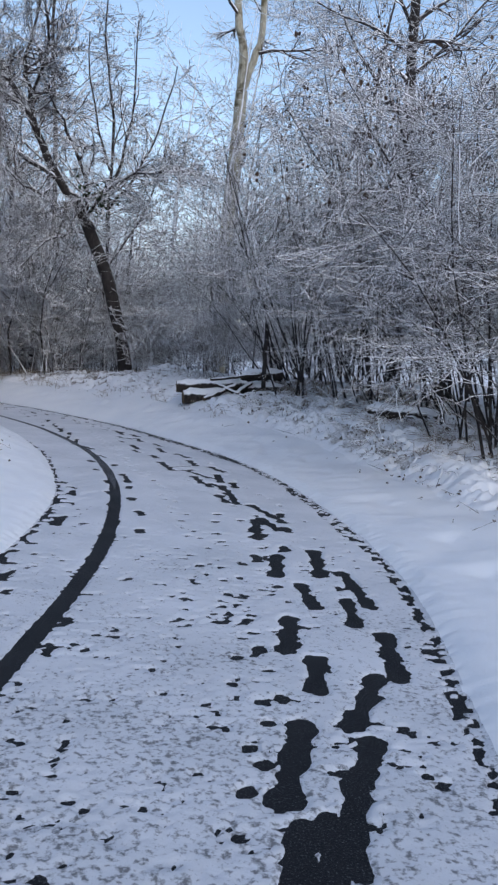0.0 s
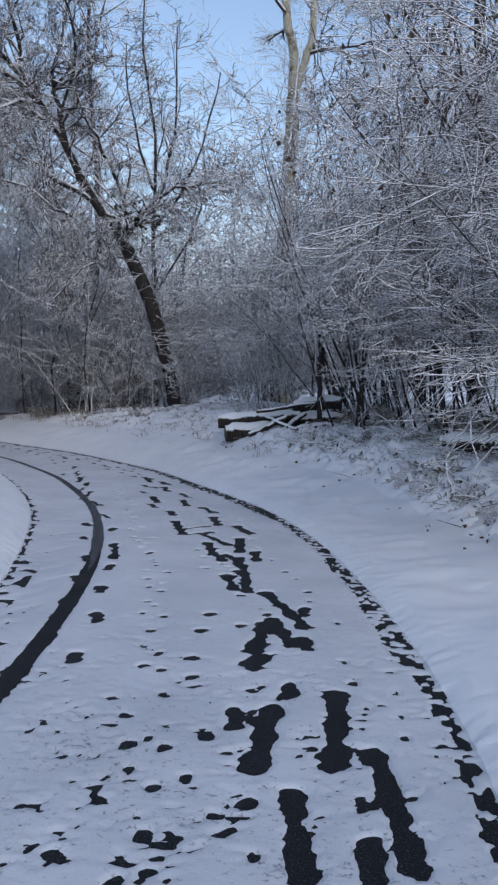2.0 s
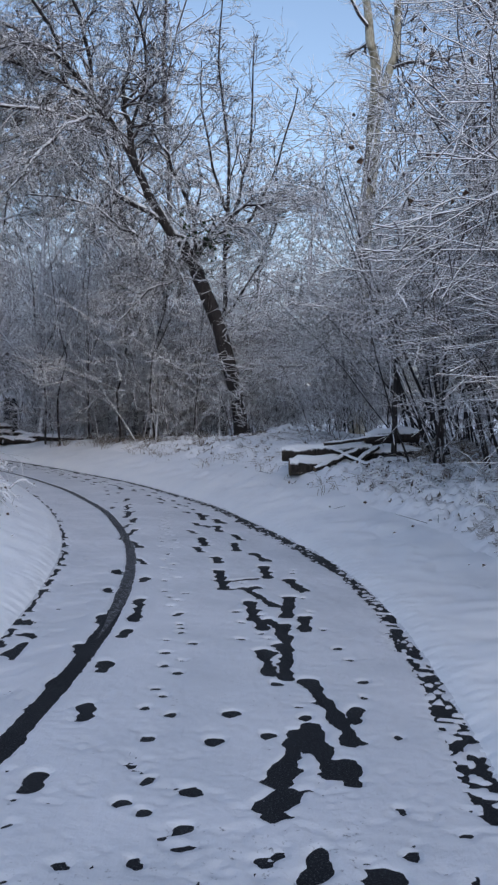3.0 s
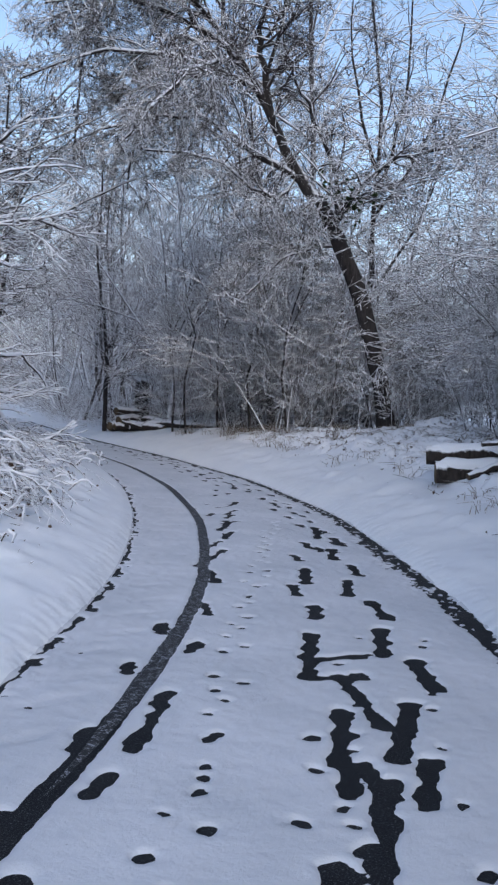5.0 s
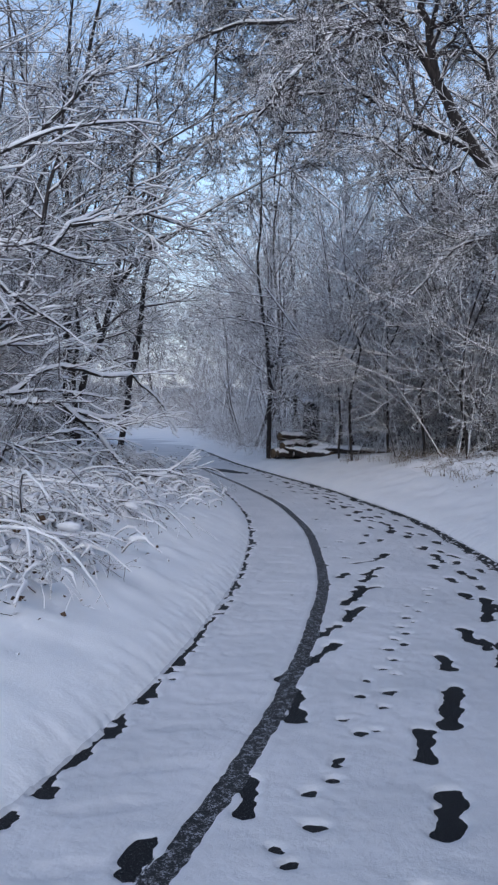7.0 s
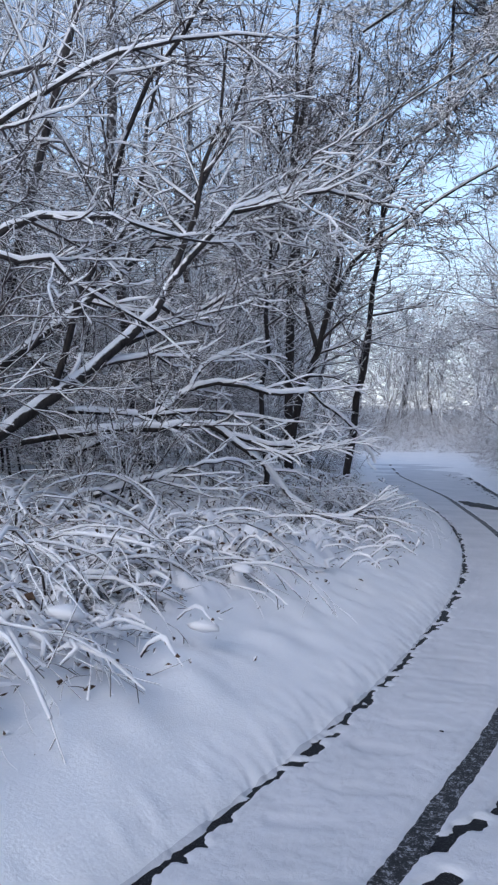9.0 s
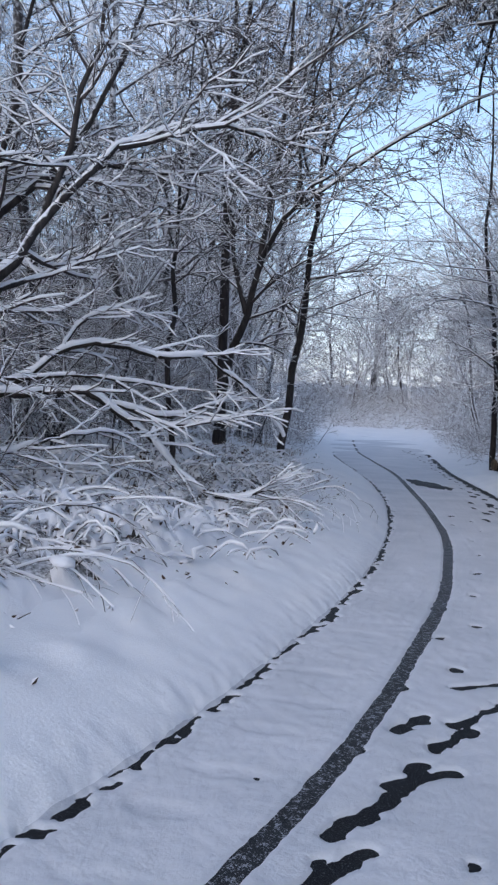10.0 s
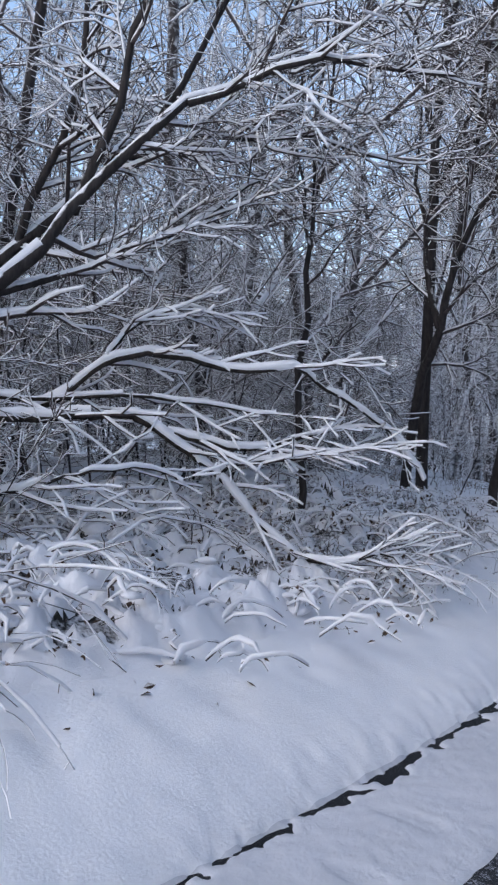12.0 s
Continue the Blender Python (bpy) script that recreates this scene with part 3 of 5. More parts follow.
def make_tree(name, label, lines, at=(0, 0, 0), rz=0, group="", crown_mat=None, bark=None, sides=(8, 5), cap=0, knots=0.18, limbs=True, category="tree"):
    """A tree from grown limbs: trunk, limbs and twigs in meshes of their own."""
    t = thing(name, label, category, group, at=at, rz=rz)
    trunk = [(p, r) for lv, p, r in lines if lv == 0]
    first = [(p, r) for lv, p, r in lines if lv == 1]
    twigs = [(p, r) for lv, p, r in lines if lv > 1]
    for ln in trunk:
        part("trunk" if category == "tree" else "stem", tube_mesh("trunk", [ln], bark or BARK, sides[0], knots), t)
    if limbs:
        for ln in first:
            part("limb", tube_mesh("limb", [ln], bark or BARK, sides[1], knots * 0.5), t)
    else:
        twigs = first + twigs
    if twigs:
        part("crown", tube_mesh("crown", twigs, crown_mat or TWIG, 3), t, "bare twigs carrying fresh snow")
    if cap:
        big = [(p, r) for lv, p, r in lines if lv < cap and r[0] > 0.005]
        caps = snow_caps(big)
        if caps:
            part("snow_cover", tube_mesh("snow_cover", caps, SNOW_LUMP, 5), t, "ridges of white snow lying on the branches", "stuff")
    return t


def stem_line(rng, height, r, leanx, leany, wob, n=8, start=(0, 0, -0.15), bend=0.0, tip=0.15):
    pts, rad = [np.array(start, dtype=float)], [r * 1.2]
    d = unit((leanx, leany, 1))
    for i in range(n):
        d = unit(d + rng.normal(0, wob, 3) + np.array((leanx * bend, leany * bend, 0.01)))
        pts.append(pts[-1] + d * height / n)
        rad.append(r * (1 - (1 - tip) * (i + 1) / n))
    return pts, rad


def shrub_lines(seed, stems, height, r, leanx, leany, spread, plan, up=-0.02, first=0.3):
    rng = np.random.RandomState(seed)
    out = []
    for s in range(stems):
        h = height * (0.6 + 0.6 * rng.rand())
        pts, rad = stem_line(rng, h, r * (0.7 + 0.6 * rng.rand()), leanx + rng.normal(0, spread), leany + rng.normal(0, spread), 0.07, 7, (rng.normal(0, 0.25), rng.normal(0, 0.25), -0.15), 0.05)
        out.append((0, pts, rad))
        sidekids(rng, pts, rad, h, out, 1, [None] + plan[1:], plan[0][0], plan[0][1], plan[0][2], 0.16, up, 0.35, first)
    return out


far_plan = [(15, 56, 0.34, 4), (6, 54, 0.5, 3), (6, 52, 0.52, 2), (0, 0, 0, 2)]
shrub_plan = [(11, 62, 0.34, 4), (5, 56, 0.5, 3), (3, 50, 0.55, 2), (0, 0, 0, 2)]


def make_far_tree(k):
    """A woodland tree: one or two wandering stems that fork low and carry fine crowns."""
    rng = np.random.RandomState(100 + k)
    out = []
    for stem in range(1 + k % 2):
        h = (9.0 + 1.1 * k) * (1 - 0.2 * stem)
        pts, rad = stem_line(rng, h, 0.062 + 0.010 * k - 0.015 * stem, rng.normal(0, 0.10), rng.normal(0, 0.08), 0.085, 10, (0.18 * stem, 0.1 * stem, -0.15), 0.02)
        out.append((0, pts, rad))
        plan = far_plan if stem == 0 else [(8, 56, 0.34, 4)] + far_plan[1:]
        sidekids(rng, pts, rad, h, out, 1, [None] + plan[1:], plan[0][0], plan[0][1], plan[0][2], 0.17, 0.02, 0.3, 0.14)
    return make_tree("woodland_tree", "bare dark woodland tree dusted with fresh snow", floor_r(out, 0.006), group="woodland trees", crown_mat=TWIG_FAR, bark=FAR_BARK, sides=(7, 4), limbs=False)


def make_shrub(k):
    """Whips that rise from one stool and arch over under the snow."""
    lean_by = (-0.10, -0.38, -0.18, -0.5, -0.05, -0.28)[k % 6]
    lines = shrub_lines(200 + k, 4, 3.9 + 0.3 * k, 0.022, lean_by, 0.0, 0.17, shrub_plan, -0.045, 0.36)
    return make_tree("thicket_shrub", "bare thicket shrub with snow lying on every twig", floor_r(lines, 0.005), group="thicket shrubs", sides=(5, 4), limbs=False, category="shrub")


def make_edge_shrub(k):
    """Slim forking shrubs at the foot of the woods."""
    lines = shrub_lines(260 + k, 3, 2.9 + 0.5 * k, 0.016, 0.12 * (k - 1.5), 0.0, 0.24, [(10, 66, 0.40, 4), (5, 60, 0.5, 3), (3, 52, 0.55, 2), (0, 0, 0, 2)], -0.02, 0.12)
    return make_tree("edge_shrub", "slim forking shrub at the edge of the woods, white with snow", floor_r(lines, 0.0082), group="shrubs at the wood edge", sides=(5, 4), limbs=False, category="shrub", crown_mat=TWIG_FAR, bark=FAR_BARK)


def make_low_shrub(k):
    lines = shrub_lines(300 + k, 4, 1.5 + 0.15 * k, 0.012, 0.0, 0.0, 0.4, [(8, 55, 0.36, 3), (5, 50, 0.5, 2), (3, 45, 0.5, 1), (0, 0, 0, 1)], 0.0)
    return make_tree("undergrowth_shrub", "low twiggy undergrowth shrub powdered with snow", floor_r(lines, 0.006), group="undergrowth shrubs", sides=(4, 4), limbs=False, category="shrub", crown_mat=TWIG_FAR)


def put_copy(kinds, k, maker, x, y, s, rz, tilt=(0, 0), sink=0.03):
    m = pose(x, y, ground_z(x, y) - sink, tilt[0], tilt[1], rz)
    if kinds.get(k) is None:
        kinds[k] = maker(k)
        ob = kinds[k]
        ob.matrix_basis = m
    else:
        ob = copy_thing(kinds[k], m)
    ob.scale = (s, s, s)
    return ob


def scatter(n, xr, yr, gap, maker, kinds, count, lo, hi, dmin, dmax=99, seed=1, keep=None, turn=(0, 360)):
    r = np.random.RandomState(seed)
    spots = []
    for _ in range(5000):
        if len(spots) >= n:
            break
        x, y = r.uniform(*xr), r.uniform(*yr)
        if not dmin < outside(x, y) < dmax or (keep and not keep(x, y)):
            continue
        if any((x - a) ** 2 + (y - b) ** 2 < gap * gap for a, b in spots):
            continue
        spots.append((x, y))
        put_copy(kinds, int(r.randint(count)), maker, x, y, r.uniform(lo, hi), r.uniform(*turn), (r.normal(0, 2.5), r.normal(0, 2.5)))
    return spots


TK, SK, UK, EK = {}, {}, {}, {}
on_right = lambda x, y: x > right_x(y)
on_left = lambda x, y: x < left_x(y)

# woods to either side and beyond the bend
scatter(40, (-28, 10), (27, 50), 2.2, make_far_tree, TK, 6, 0.75, 1.25, 3.5, seed=3, keep=on_right)
scatter(44, (-70, -16), (36, 72), 2.8, make_far_tree, TK, 6, 0.9, 1.4, 3.0, seed=14)
scatter(34, (-30, -11.5), (10, 36), 1.9, make_far_tree, TK, 6, 0.7, 1.1, 4.5, seed=4, keep=on_left)
scatter(18, (5, 16), (5, 27), 2.0, make_far_tree, TK, 6, 0.75, 1.1, 4.2, seed=5, keep=on_right)
# next two rows: unseen trees beside and behind the start, added to block light
scatter(8, (-16, -6), (-4, 8), 2.4, make_far_tree, TK, 6, 0.7, 1.0, 4.5, seed=18, keep=on_left)
scatter(6, (-14, 10), (-16, -2), 3.0, make_far_tree, TK, 6, 0.8, 1.1, 3.5, seed=15)
# more woods by the bend and beyond
scatter(14, (-25, -11), (30, 45), 1.7, make_far_tree, TK, 6, 0.9, 1.25, 1.8, 9, seed=16, keep=on_right)
scatter(10, (-62, -32), (42, 68), 2.6, make_far_tree, TK, 6, 1.1, 1.5, 3.0, seed=17)
# thickets
scatter(46, (-15, -1.5), (25.5, 32.5), 0.7, make_edge_shrub, EK, 4, 0.75, 1.25, 2.0, 7, seed=71, keep=on_right)
scatter(20, (-20, -7), (13, 27), 1.0, make_edge_shrub, EK, 4, 0.7, 1.1, 3.2, 8, seed=72, keep=on_left)
scatter(50, (0.5, 8), (9.0, 24), 0.7, make_shrub, SK, 6, 0.85, 1.15, 2.7, 6.5, seed=6, keep=on_right, turn=(-45, 45))
scatter(34, (-18, -5.5), (10, 27), 0.95, make_shrub, SK, 6, 0.6, 0.95, 4.8, 9.5, seed=8, keep=on_left, turn=(-60, 60))
scatter(20, (-26, 3), (26, 40), 1.5, make_shrub, SK, 6, 0.7, 1.15, 3.6, seed=7, keep=on_right)
scatter(40, (-22, 3), (22, 36), 0.8, make_low_shrub, UK, 4, 0.7, 1.2, 2.8, 8, seed=9, keep=on_right)
scatter(10, (-26, -15), (26, 37), 2.0, make_far_tree, TK, 6, 0.8, 1.15, 2.4, seed=73, keep=on_left)
scatter(22, (-24, -7), (12, 32), 0.8, make_low_shrub, UK, 4, 0.6, 1.0, 2.6, 8, seed=10, keep=on_left)
scatter(16, (-45, -16), (30, 52), 1.2, make_low_shrub, UK, 4, 0.8, 1.4, 0.8, 4, seed=12)


def twig_cloud(name, label, n, area, seed, radius, length, mat, flat, tall, power, side, dmin):
    """One mesh of loose brush, far off, where single twigs cannot be counted."""
    r = np.random.RandomState(seed)
    x, y = area(r, n * 6)
    dr, dl = outside_all(x, y)
    ok = {1: dr, -1: dl, 0: np.maximum(dr, dl)}[side] > dmin
    x, y = x[ok][:n], y[ok][:n]
    h = 0.02 + tall * r.rand(len(x)) ** power * (0.55 + 0.45 * lattice(x, y, 0.35, 51))
    A = np.stack([x, y, land(x, y) + h], axis=1)
    d = r.normal(0, 1, (len(x), 3)) * (1, 1, flat)
    d /= np.linalg.norm(d, axis=1, keepdims=True)
    ob = new(name, stick_mesh(name, A, A + d * length * (0.5 + r.rand(len(x), 1)), radius, mat))
    return tagged(ob, label, "undergrowth", kind="stuff")


def ring_area(a0, a1, d0, d1):
    def pick(r, n):
        a, d = np.radians(r.uniform(a0, a1, n)), r.uniform(d0, d1, n)
        return -2 - d * np.sin(a), 14 + d * np.cos(a)
    return pick


def box_area(x0, x1, y0, y1):
    return lambda r, n: (r.uniform(x0, x1, n), r.uniform(y0, y1, n))


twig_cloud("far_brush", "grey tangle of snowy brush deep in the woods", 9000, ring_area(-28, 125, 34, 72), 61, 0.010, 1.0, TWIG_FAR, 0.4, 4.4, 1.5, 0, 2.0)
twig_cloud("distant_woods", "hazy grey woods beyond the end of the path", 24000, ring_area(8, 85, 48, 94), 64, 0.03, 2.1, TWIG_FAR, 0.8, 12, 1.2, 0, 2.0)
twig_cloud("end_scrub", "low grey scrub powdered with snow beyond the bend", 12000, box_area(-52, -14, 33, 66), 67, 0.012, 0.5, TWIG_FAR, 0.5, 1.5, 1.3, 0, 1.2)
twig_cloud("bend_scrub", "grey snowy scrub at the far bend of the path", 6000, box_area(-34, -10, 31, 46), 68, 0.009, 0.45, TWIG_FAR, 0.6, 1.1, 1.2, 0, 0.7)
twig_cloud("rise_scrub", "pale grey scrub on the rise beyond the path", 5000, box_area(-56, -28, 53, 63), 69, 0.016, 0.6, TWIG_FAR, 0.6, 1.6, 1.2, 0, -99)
twig_cloud("thicket_brush", "dense snowy twigs filling the thicket", 9000, box_area(-4, 9, 10, 30), 62, 0.005, 0.8, TWIG, 0.3, 4.8, 0.6, 1, 3.6)
twig_cloud("hedge_brush", "tangled snowy twigs behind the verge", 11000, box_area(-20, -6, 9, 30), 63, 0.0055, 0.8, TWIG, 0.3, 4.4, 1.2, -1, 4.0)



def arched_shoots(name, label, n, area, seed, side, dmin, dmax):
    """Shoots that arch out of the snow and back, each with snow lying on it; one mesh for stems, one for snow."""
    r = np.random.RandomState(seed)
    x, y = area(r, n * 8)
    dr, dl = outside_all(x, y)
    d = dr if side > 0 else dl
    ok = (d > dmin + 0.5 * lattice(x, y, 1.1, 54)) & (d < dmax) & (lattice(x, y, 1.3, 52) + 0.1 * d > 0.55)
    x, y = x[ok][:n], y[ok][:n]
    stems = []
    for px, py in zip(x, y):
        a, ln = r.rand() * 6.283, 0.12 + 0.24 * r.rand() ** 1.6
        rise = 0.03 + 0.15 * r.rand() ** 2
        bow = r.normal(0, 0.25)
        f = np.linspace(0, 1, 6)
        qx = px + ln * (math.cos(a) * f - math.sin(a) * bow * f * (1 - f) * 2)
        qy = py + ln * (math.sin(a) * f + math.cos(a) * bow * f * (1 - f) * 2)
        qz = land(qx, qy) - 0.02 + rise * np.sin(f * (2.2 + 0.9 * r.rand())) + r.normal(0, 0.006, 6)
        rad = 0.0045 + 0.004 * r.rand()
        stems.append(([np.array(q) for q in zip(qx, qy, qz)], list(np.linspace(rad, rad * 0.6, 6))))
    t = thing(name, label, "undergrowth")
    part("shoot", tube_mesh("shoot", stems, TWIG, 4), t, "thin dark bent shoots", "stuff")
    part("snow_cover", tube_mesh("snow_cover", snow_caps(stems, 0.9, 1.0, 0.010, 0.95), SNOW_LUMP, 5), t, "white snow lying along the shoots", "stuff")
    return t


arched_shoots("bank_tangle", "low tangle of snow-covered bramble shoots on the bank", 2400, box_area(-13, -3.5, 9.5, 23), 65, -1, 1.3, 4.8)
arched_shoots("bank_shoots", "snow-covered shoots and dead stalks on the bank", 1500, box_area(-2, 7, 8, 22), 66, 1, 1.6, 5.0)

# the leaning dark tree with the elbow
rng = np.random.RandomState(77)
ml = []
main = smooth_line([(0, 0, -0.2), (-0.22, -0.05, 1.1), (-0.65, -0.2, 2.6), (-1.15, -0.4, 3.8), (-1.42, -0.5, 4.3), (-1.6, -0.6, 4.65), (-1.85, -0.68, 4.8), (-2.35, -0.9, 5.6), (-2.76, -1.08, 6.4), (-3.25, -1.3, 7.2), (-4.1, -1.65, 8.2), (-5.2, -2.2, 8.9), (-6.3, -2.7, 9.2)], 0.3, 0.04, rng, 3, 0.012)
main[1][:] = list(np.interp(np.linspace(0, 1, len(main[0])), (0, 0.05, 0.4, 0.55, 1), (0.29, 0.20, 0.15, 0.115, 0.03)))
ml.append((0, *main))
limb_paths = [
    ([(-2.65, -1.03, 6.2), (-2.85, -1.1, 7.2), (-2.98, -1.15, 7.9), (-2.75, -1.0, 8.8), (-2.6, -0.9, 10.2)], 0.09),
    ([(-1.98, -0.75, 4.95), (-2.7, -1.1, 5.4), (-3.3, -1.4, 5.75), (-4.0, -1.8, 6.05), (-5.0, -2.3, 6.0), (-6.1, -2.8, 5.6)], 0.07),
    ([(-3.25, -1.3, 7.2), (-3.9, -1.7, 7.7), (-4.8, -2.3, 8.1), (-5.7, -3.0, 8.1), (-6.8, -3.6, 7.5)], 0.075),
    ([(-2.9, -1.15, 6.7), (-3.7, -1.9, 7.0), (-4.7, -2.7, 7.1), (-5.7, -3.5, 6.9), (-6.8, -4.2, 6.3)], 0.06),
    ([(-1.25, -0.4, 4.0), (-1.4, -0.2, 5.2), (-1.9, -0.3, 6.3), (-2.4, -0.4, 7.2), (-2.9, -0.5, 8.6)], 0.07),
    ([(-1.1, -0.35, 3.75), (-1.7, -0.6, 3.7), (-2.3, -1.0, 3.4), (-2.9, -1.4, 2.7)], 0.035),
    ([(-3.6, -1.45, 7.6), (-3.8, -1.6, 9.0), (-4.2, -1.9, 10.2), (-4.6, -2.0, 11.6)], 0.06),
    ([(-1.3, -0.45, 4.2), (-0.5, -0.9, 4.9), (0.6, -1.6, 5.2), (1.9, -2.2, 5.1)], 0.055),
    ([(-4.1, -1.65, 8.2), (-4.7, -2.4, 9.4), (-5.6, -3.2, 10.2), (-6.6, -3.9, 10.5)], 0.05),
    ([(-3.0, -1.2, 6.9), (-3.9, -1.5, 7.0), (-4.9, -1.7, 6.8), (-6.0, -2.0, 6.6)], 0.05),
    ([(-4.4, -1.8, 8.3), (-5.2, -2.6, 8.4), (-6.2, -3.4, 8.9), (-7.2, -4.0, 9.1)], 0.05),
    ([(-2.8, -1.1, 7.0), (-2.2, -1.7, 8.2), (-2.3, -2.4, 9.2), (-2.8, -3.0, 9.8)], 0.05),
    ([(-3.25, -1.3, 7.2), (-3.6, -2.6, 6.8), (-3.9, -3.6, 6.0), (-4.2, -4.5, 5.0)], 0.05),
    ([(-3.6, -1.45, 7.6), (-4.4, -2.6, 8.4), (-5.2, -3.6, 8.0), (-6.0, -4.6, 7.4)], 0.05),
    ([(-5.2, -2.2, 8.9), (-6.0, -2.5, 8.2), (-6.5, -2.5, 7.0), (-6.7, -2.4, 5.2)], 0.045),
    ([(-4.1, -1.65, 8.2), (-5.0, -1.2, 7.6), (-5.8, -1.0, 6.4), (-6.2, -0.9, 5.0)], 0.045),
    ([(-2.1, -0.8, 5.2), (-2.3, -1.3, 4.6), (-2.7, -1.8, 4.7), (-3.6, -2.4, 5.2), (-4.6, -3.0, 5.2)], 0.045),
]
kid_plan = [None, (7, 58, 0.5, 4), (6, 54, 0.52, 3), (0, 0, 0, 2)]
dense_plan = [None, (8, 58, 0.5, 4), (8, 54, 0.5, 3), (0, 0, 0, 2)]
for k, (lp, r0) in enumerate(limb_paths):
    ln = smooth_line(lp, r0, 0.02, rng, 3, 0.03)
    ml.append((1, *ln))
    sidekids(rng, ln[0], ln[1], 3.2, ml, 2, dense_plan, 30, 66, 0.36, 0.24, -0.05, 0.3, 0.12)
ml = [(lv, [q * (1, 1, 1.085) for q in p], r) for lv, p, r in ml]
main = ml[0][1:]
sidekids(rng, main[0], main[1], 3.0, ml, 2, dense_plan, 14, 58, 0.3, 0.18, -0.02, 0.3, 0.62)
make_tree("leaning_tree", "large leaning dark tree with an elbowed trunk arching over the path", floor_r(ml, 0.006), (-3.7, 25.6, ground_z(-3.7, 25.6)), cap=2, sides=(12, 7))

# tall forked pale tree
rng = np.random.RandomState(78)
sl = []
sl.append((0, *smooth_line([(0, 0, -0.2), (0.02, 0, 3), (0.08, 0, 6), (0.22, 0, 8.3), (0.3, 0, 10.0)], 0.26, 0.2, rng, 3, 0.01)))
for pp, r0 in (([(0.3, 0, 9.9), (0.28, 0.05, 11.2), (0.05, 0.1, 12.6), (-0.1, 0.1, 14), (0.1, 0.2, 17)], 0.17), ([(0.3, 0, 9.9), (0.62, -0.1, 11.0), (0.88, -0.1, 12.0), (0.9, -0.2, 14), (1.1, -0.1, 17)], 0.14)):
    ln = smooth_line(pp, r0, 0.08, rng, 3, 0.02)
    sl.append((1, *ln))
    sidekids(rng, ln[0], ln[1], 4.2, sl, 2, kid_plan, 6, 62, 0.5, 0.12, -0.02, 0.3, 0.3)
make_tree("forked_tree", "tall pale-barked tree forking into two limbs", floor_r(sl, 0.009), (-1.2, 30.2, ground_z(-1.2, 30.2)), bark=PALE_BARK, sides=(12, 8), knots=0.06)


def grown_tree(name, label, seed, at, trunk, limbs, r0, r1, kids=12, size=2.6, cap=0, least=0.006, mat=None):
    """A tree with a given trunk and given main limbs, the rest grown."""
    r = np.random.RandomState(seed)
    ls = []
    tl = smooth_line(trunk, r0, r1 * 0.4, r, 3, 0.025)
    ls.append((0, *tl))
    for lp, lr in limbs:
        ln = smooth_line(lp, lr, lr * 0.3, r, 3, 0.035)
        ls.append((1, *ln))
        sidekids(r, ln[0], ln[1], size, ls, 2, kid_plan, kids, 52, 0.46, 0.2, 0.0, 0.3, 0.15)
    sidekids(r, tl[0], tl[1], size, ls, 2, kid_plan, kids, 55, 0.46, 0.2, 0.0, 0.3, 0.2)
    z = ground_z(at[0], at[1])
    return make_tree(name, label, floor_r(ls, least), (at[0], at[1], z), cap=cap, sides=(9, 6), crown_mat=mat)


grown_tree("many_stemmed_tree", "dark many-stemmed tree with upright limbs", 81, (-4.75, 28.0), [(0, 0, -0.2), (-0.1, 0, 3), (-0.1, 0, 5.6), (-0.05, 0, 8), (-0.4, 0.1, 10.5), (-0.3, 0, 13)],
           [([(-0.1, 0, 5.8), (0.35, 0.1, 7.2), (0.55, 0.1, 8.5), (0.6, 0, 11)], 0.06), ([(-0.1, 0, 5.2), (0.7, -0.2, 6.2), (1.4, -0.3, 7.6), (1.9, -0.3, 9.6)], 0.055), ([(0.0, 0, 3.5), (0.9, 0.2, 5.0), (1.7, 0.2, 7.4)], 0.05), ([(-0.1, 0, 6.4), (-0.7, 0, 8.4), (-0.9, 0, 10.6)], 0.05)], 0.085, 0.03, 17, 3.0)
grown_tree("tall_tree", "tall dark straight tree rising behind the thicket", 87, (4.1, 25.4), [(0, 0, -0.2), (0.05, 0, 4), (-0.05, 0, 8), (-0.15, 0, 12), (-0.2, 0, 16)],
           [([(-0.05, 0, 7.4), (-1.2, -0.3, 8.6), (-2.3, -0.5, 10.4)], 0.07), ([(-0.1, 0, 8.8), (1.2, 0, 10.0), (2.4, 0.2, 11.6)], 0.07), ([(-0.1, 0, 10), (-1.0, -0.4, 11.6), (-1.6, -0.6, 13.6)], 0.06), ([(0, 0, 6.4), (1.4, -0.5, 7.4), (2.8, -0.8, 8.2)], 0.05), ([(-0.1, 0, 9.4), (-1.6, -0.8, 9.8), (-3.0, -1.2, 10.2)], 0.05)], 0.24, 0.2, 15, 3.4)
grown_tree("slanting_tree", "slim dark tree slanting over the verge", 82, (-13.1, 23.6), [(0, 0, -0.2), (0.35, -0.05, 1.6), (0.7, -0.1, 3.2), (0.95, -0.1, 4.6), (1.1, -0.1, 6.2), (1.0, -0.1, 8.2)],
           [([(0.9, -0.1, 4.3), (0.6, -0.2, 5.6), (0.5, -0.2, 7.2)], 0.03), ([(1.0, -0.1, 4.9), (1.8, -0.3, 5.8), (2.7, -0.5, 6.3)], 0.03)], 0.075, 0.025, 9, 2.4)
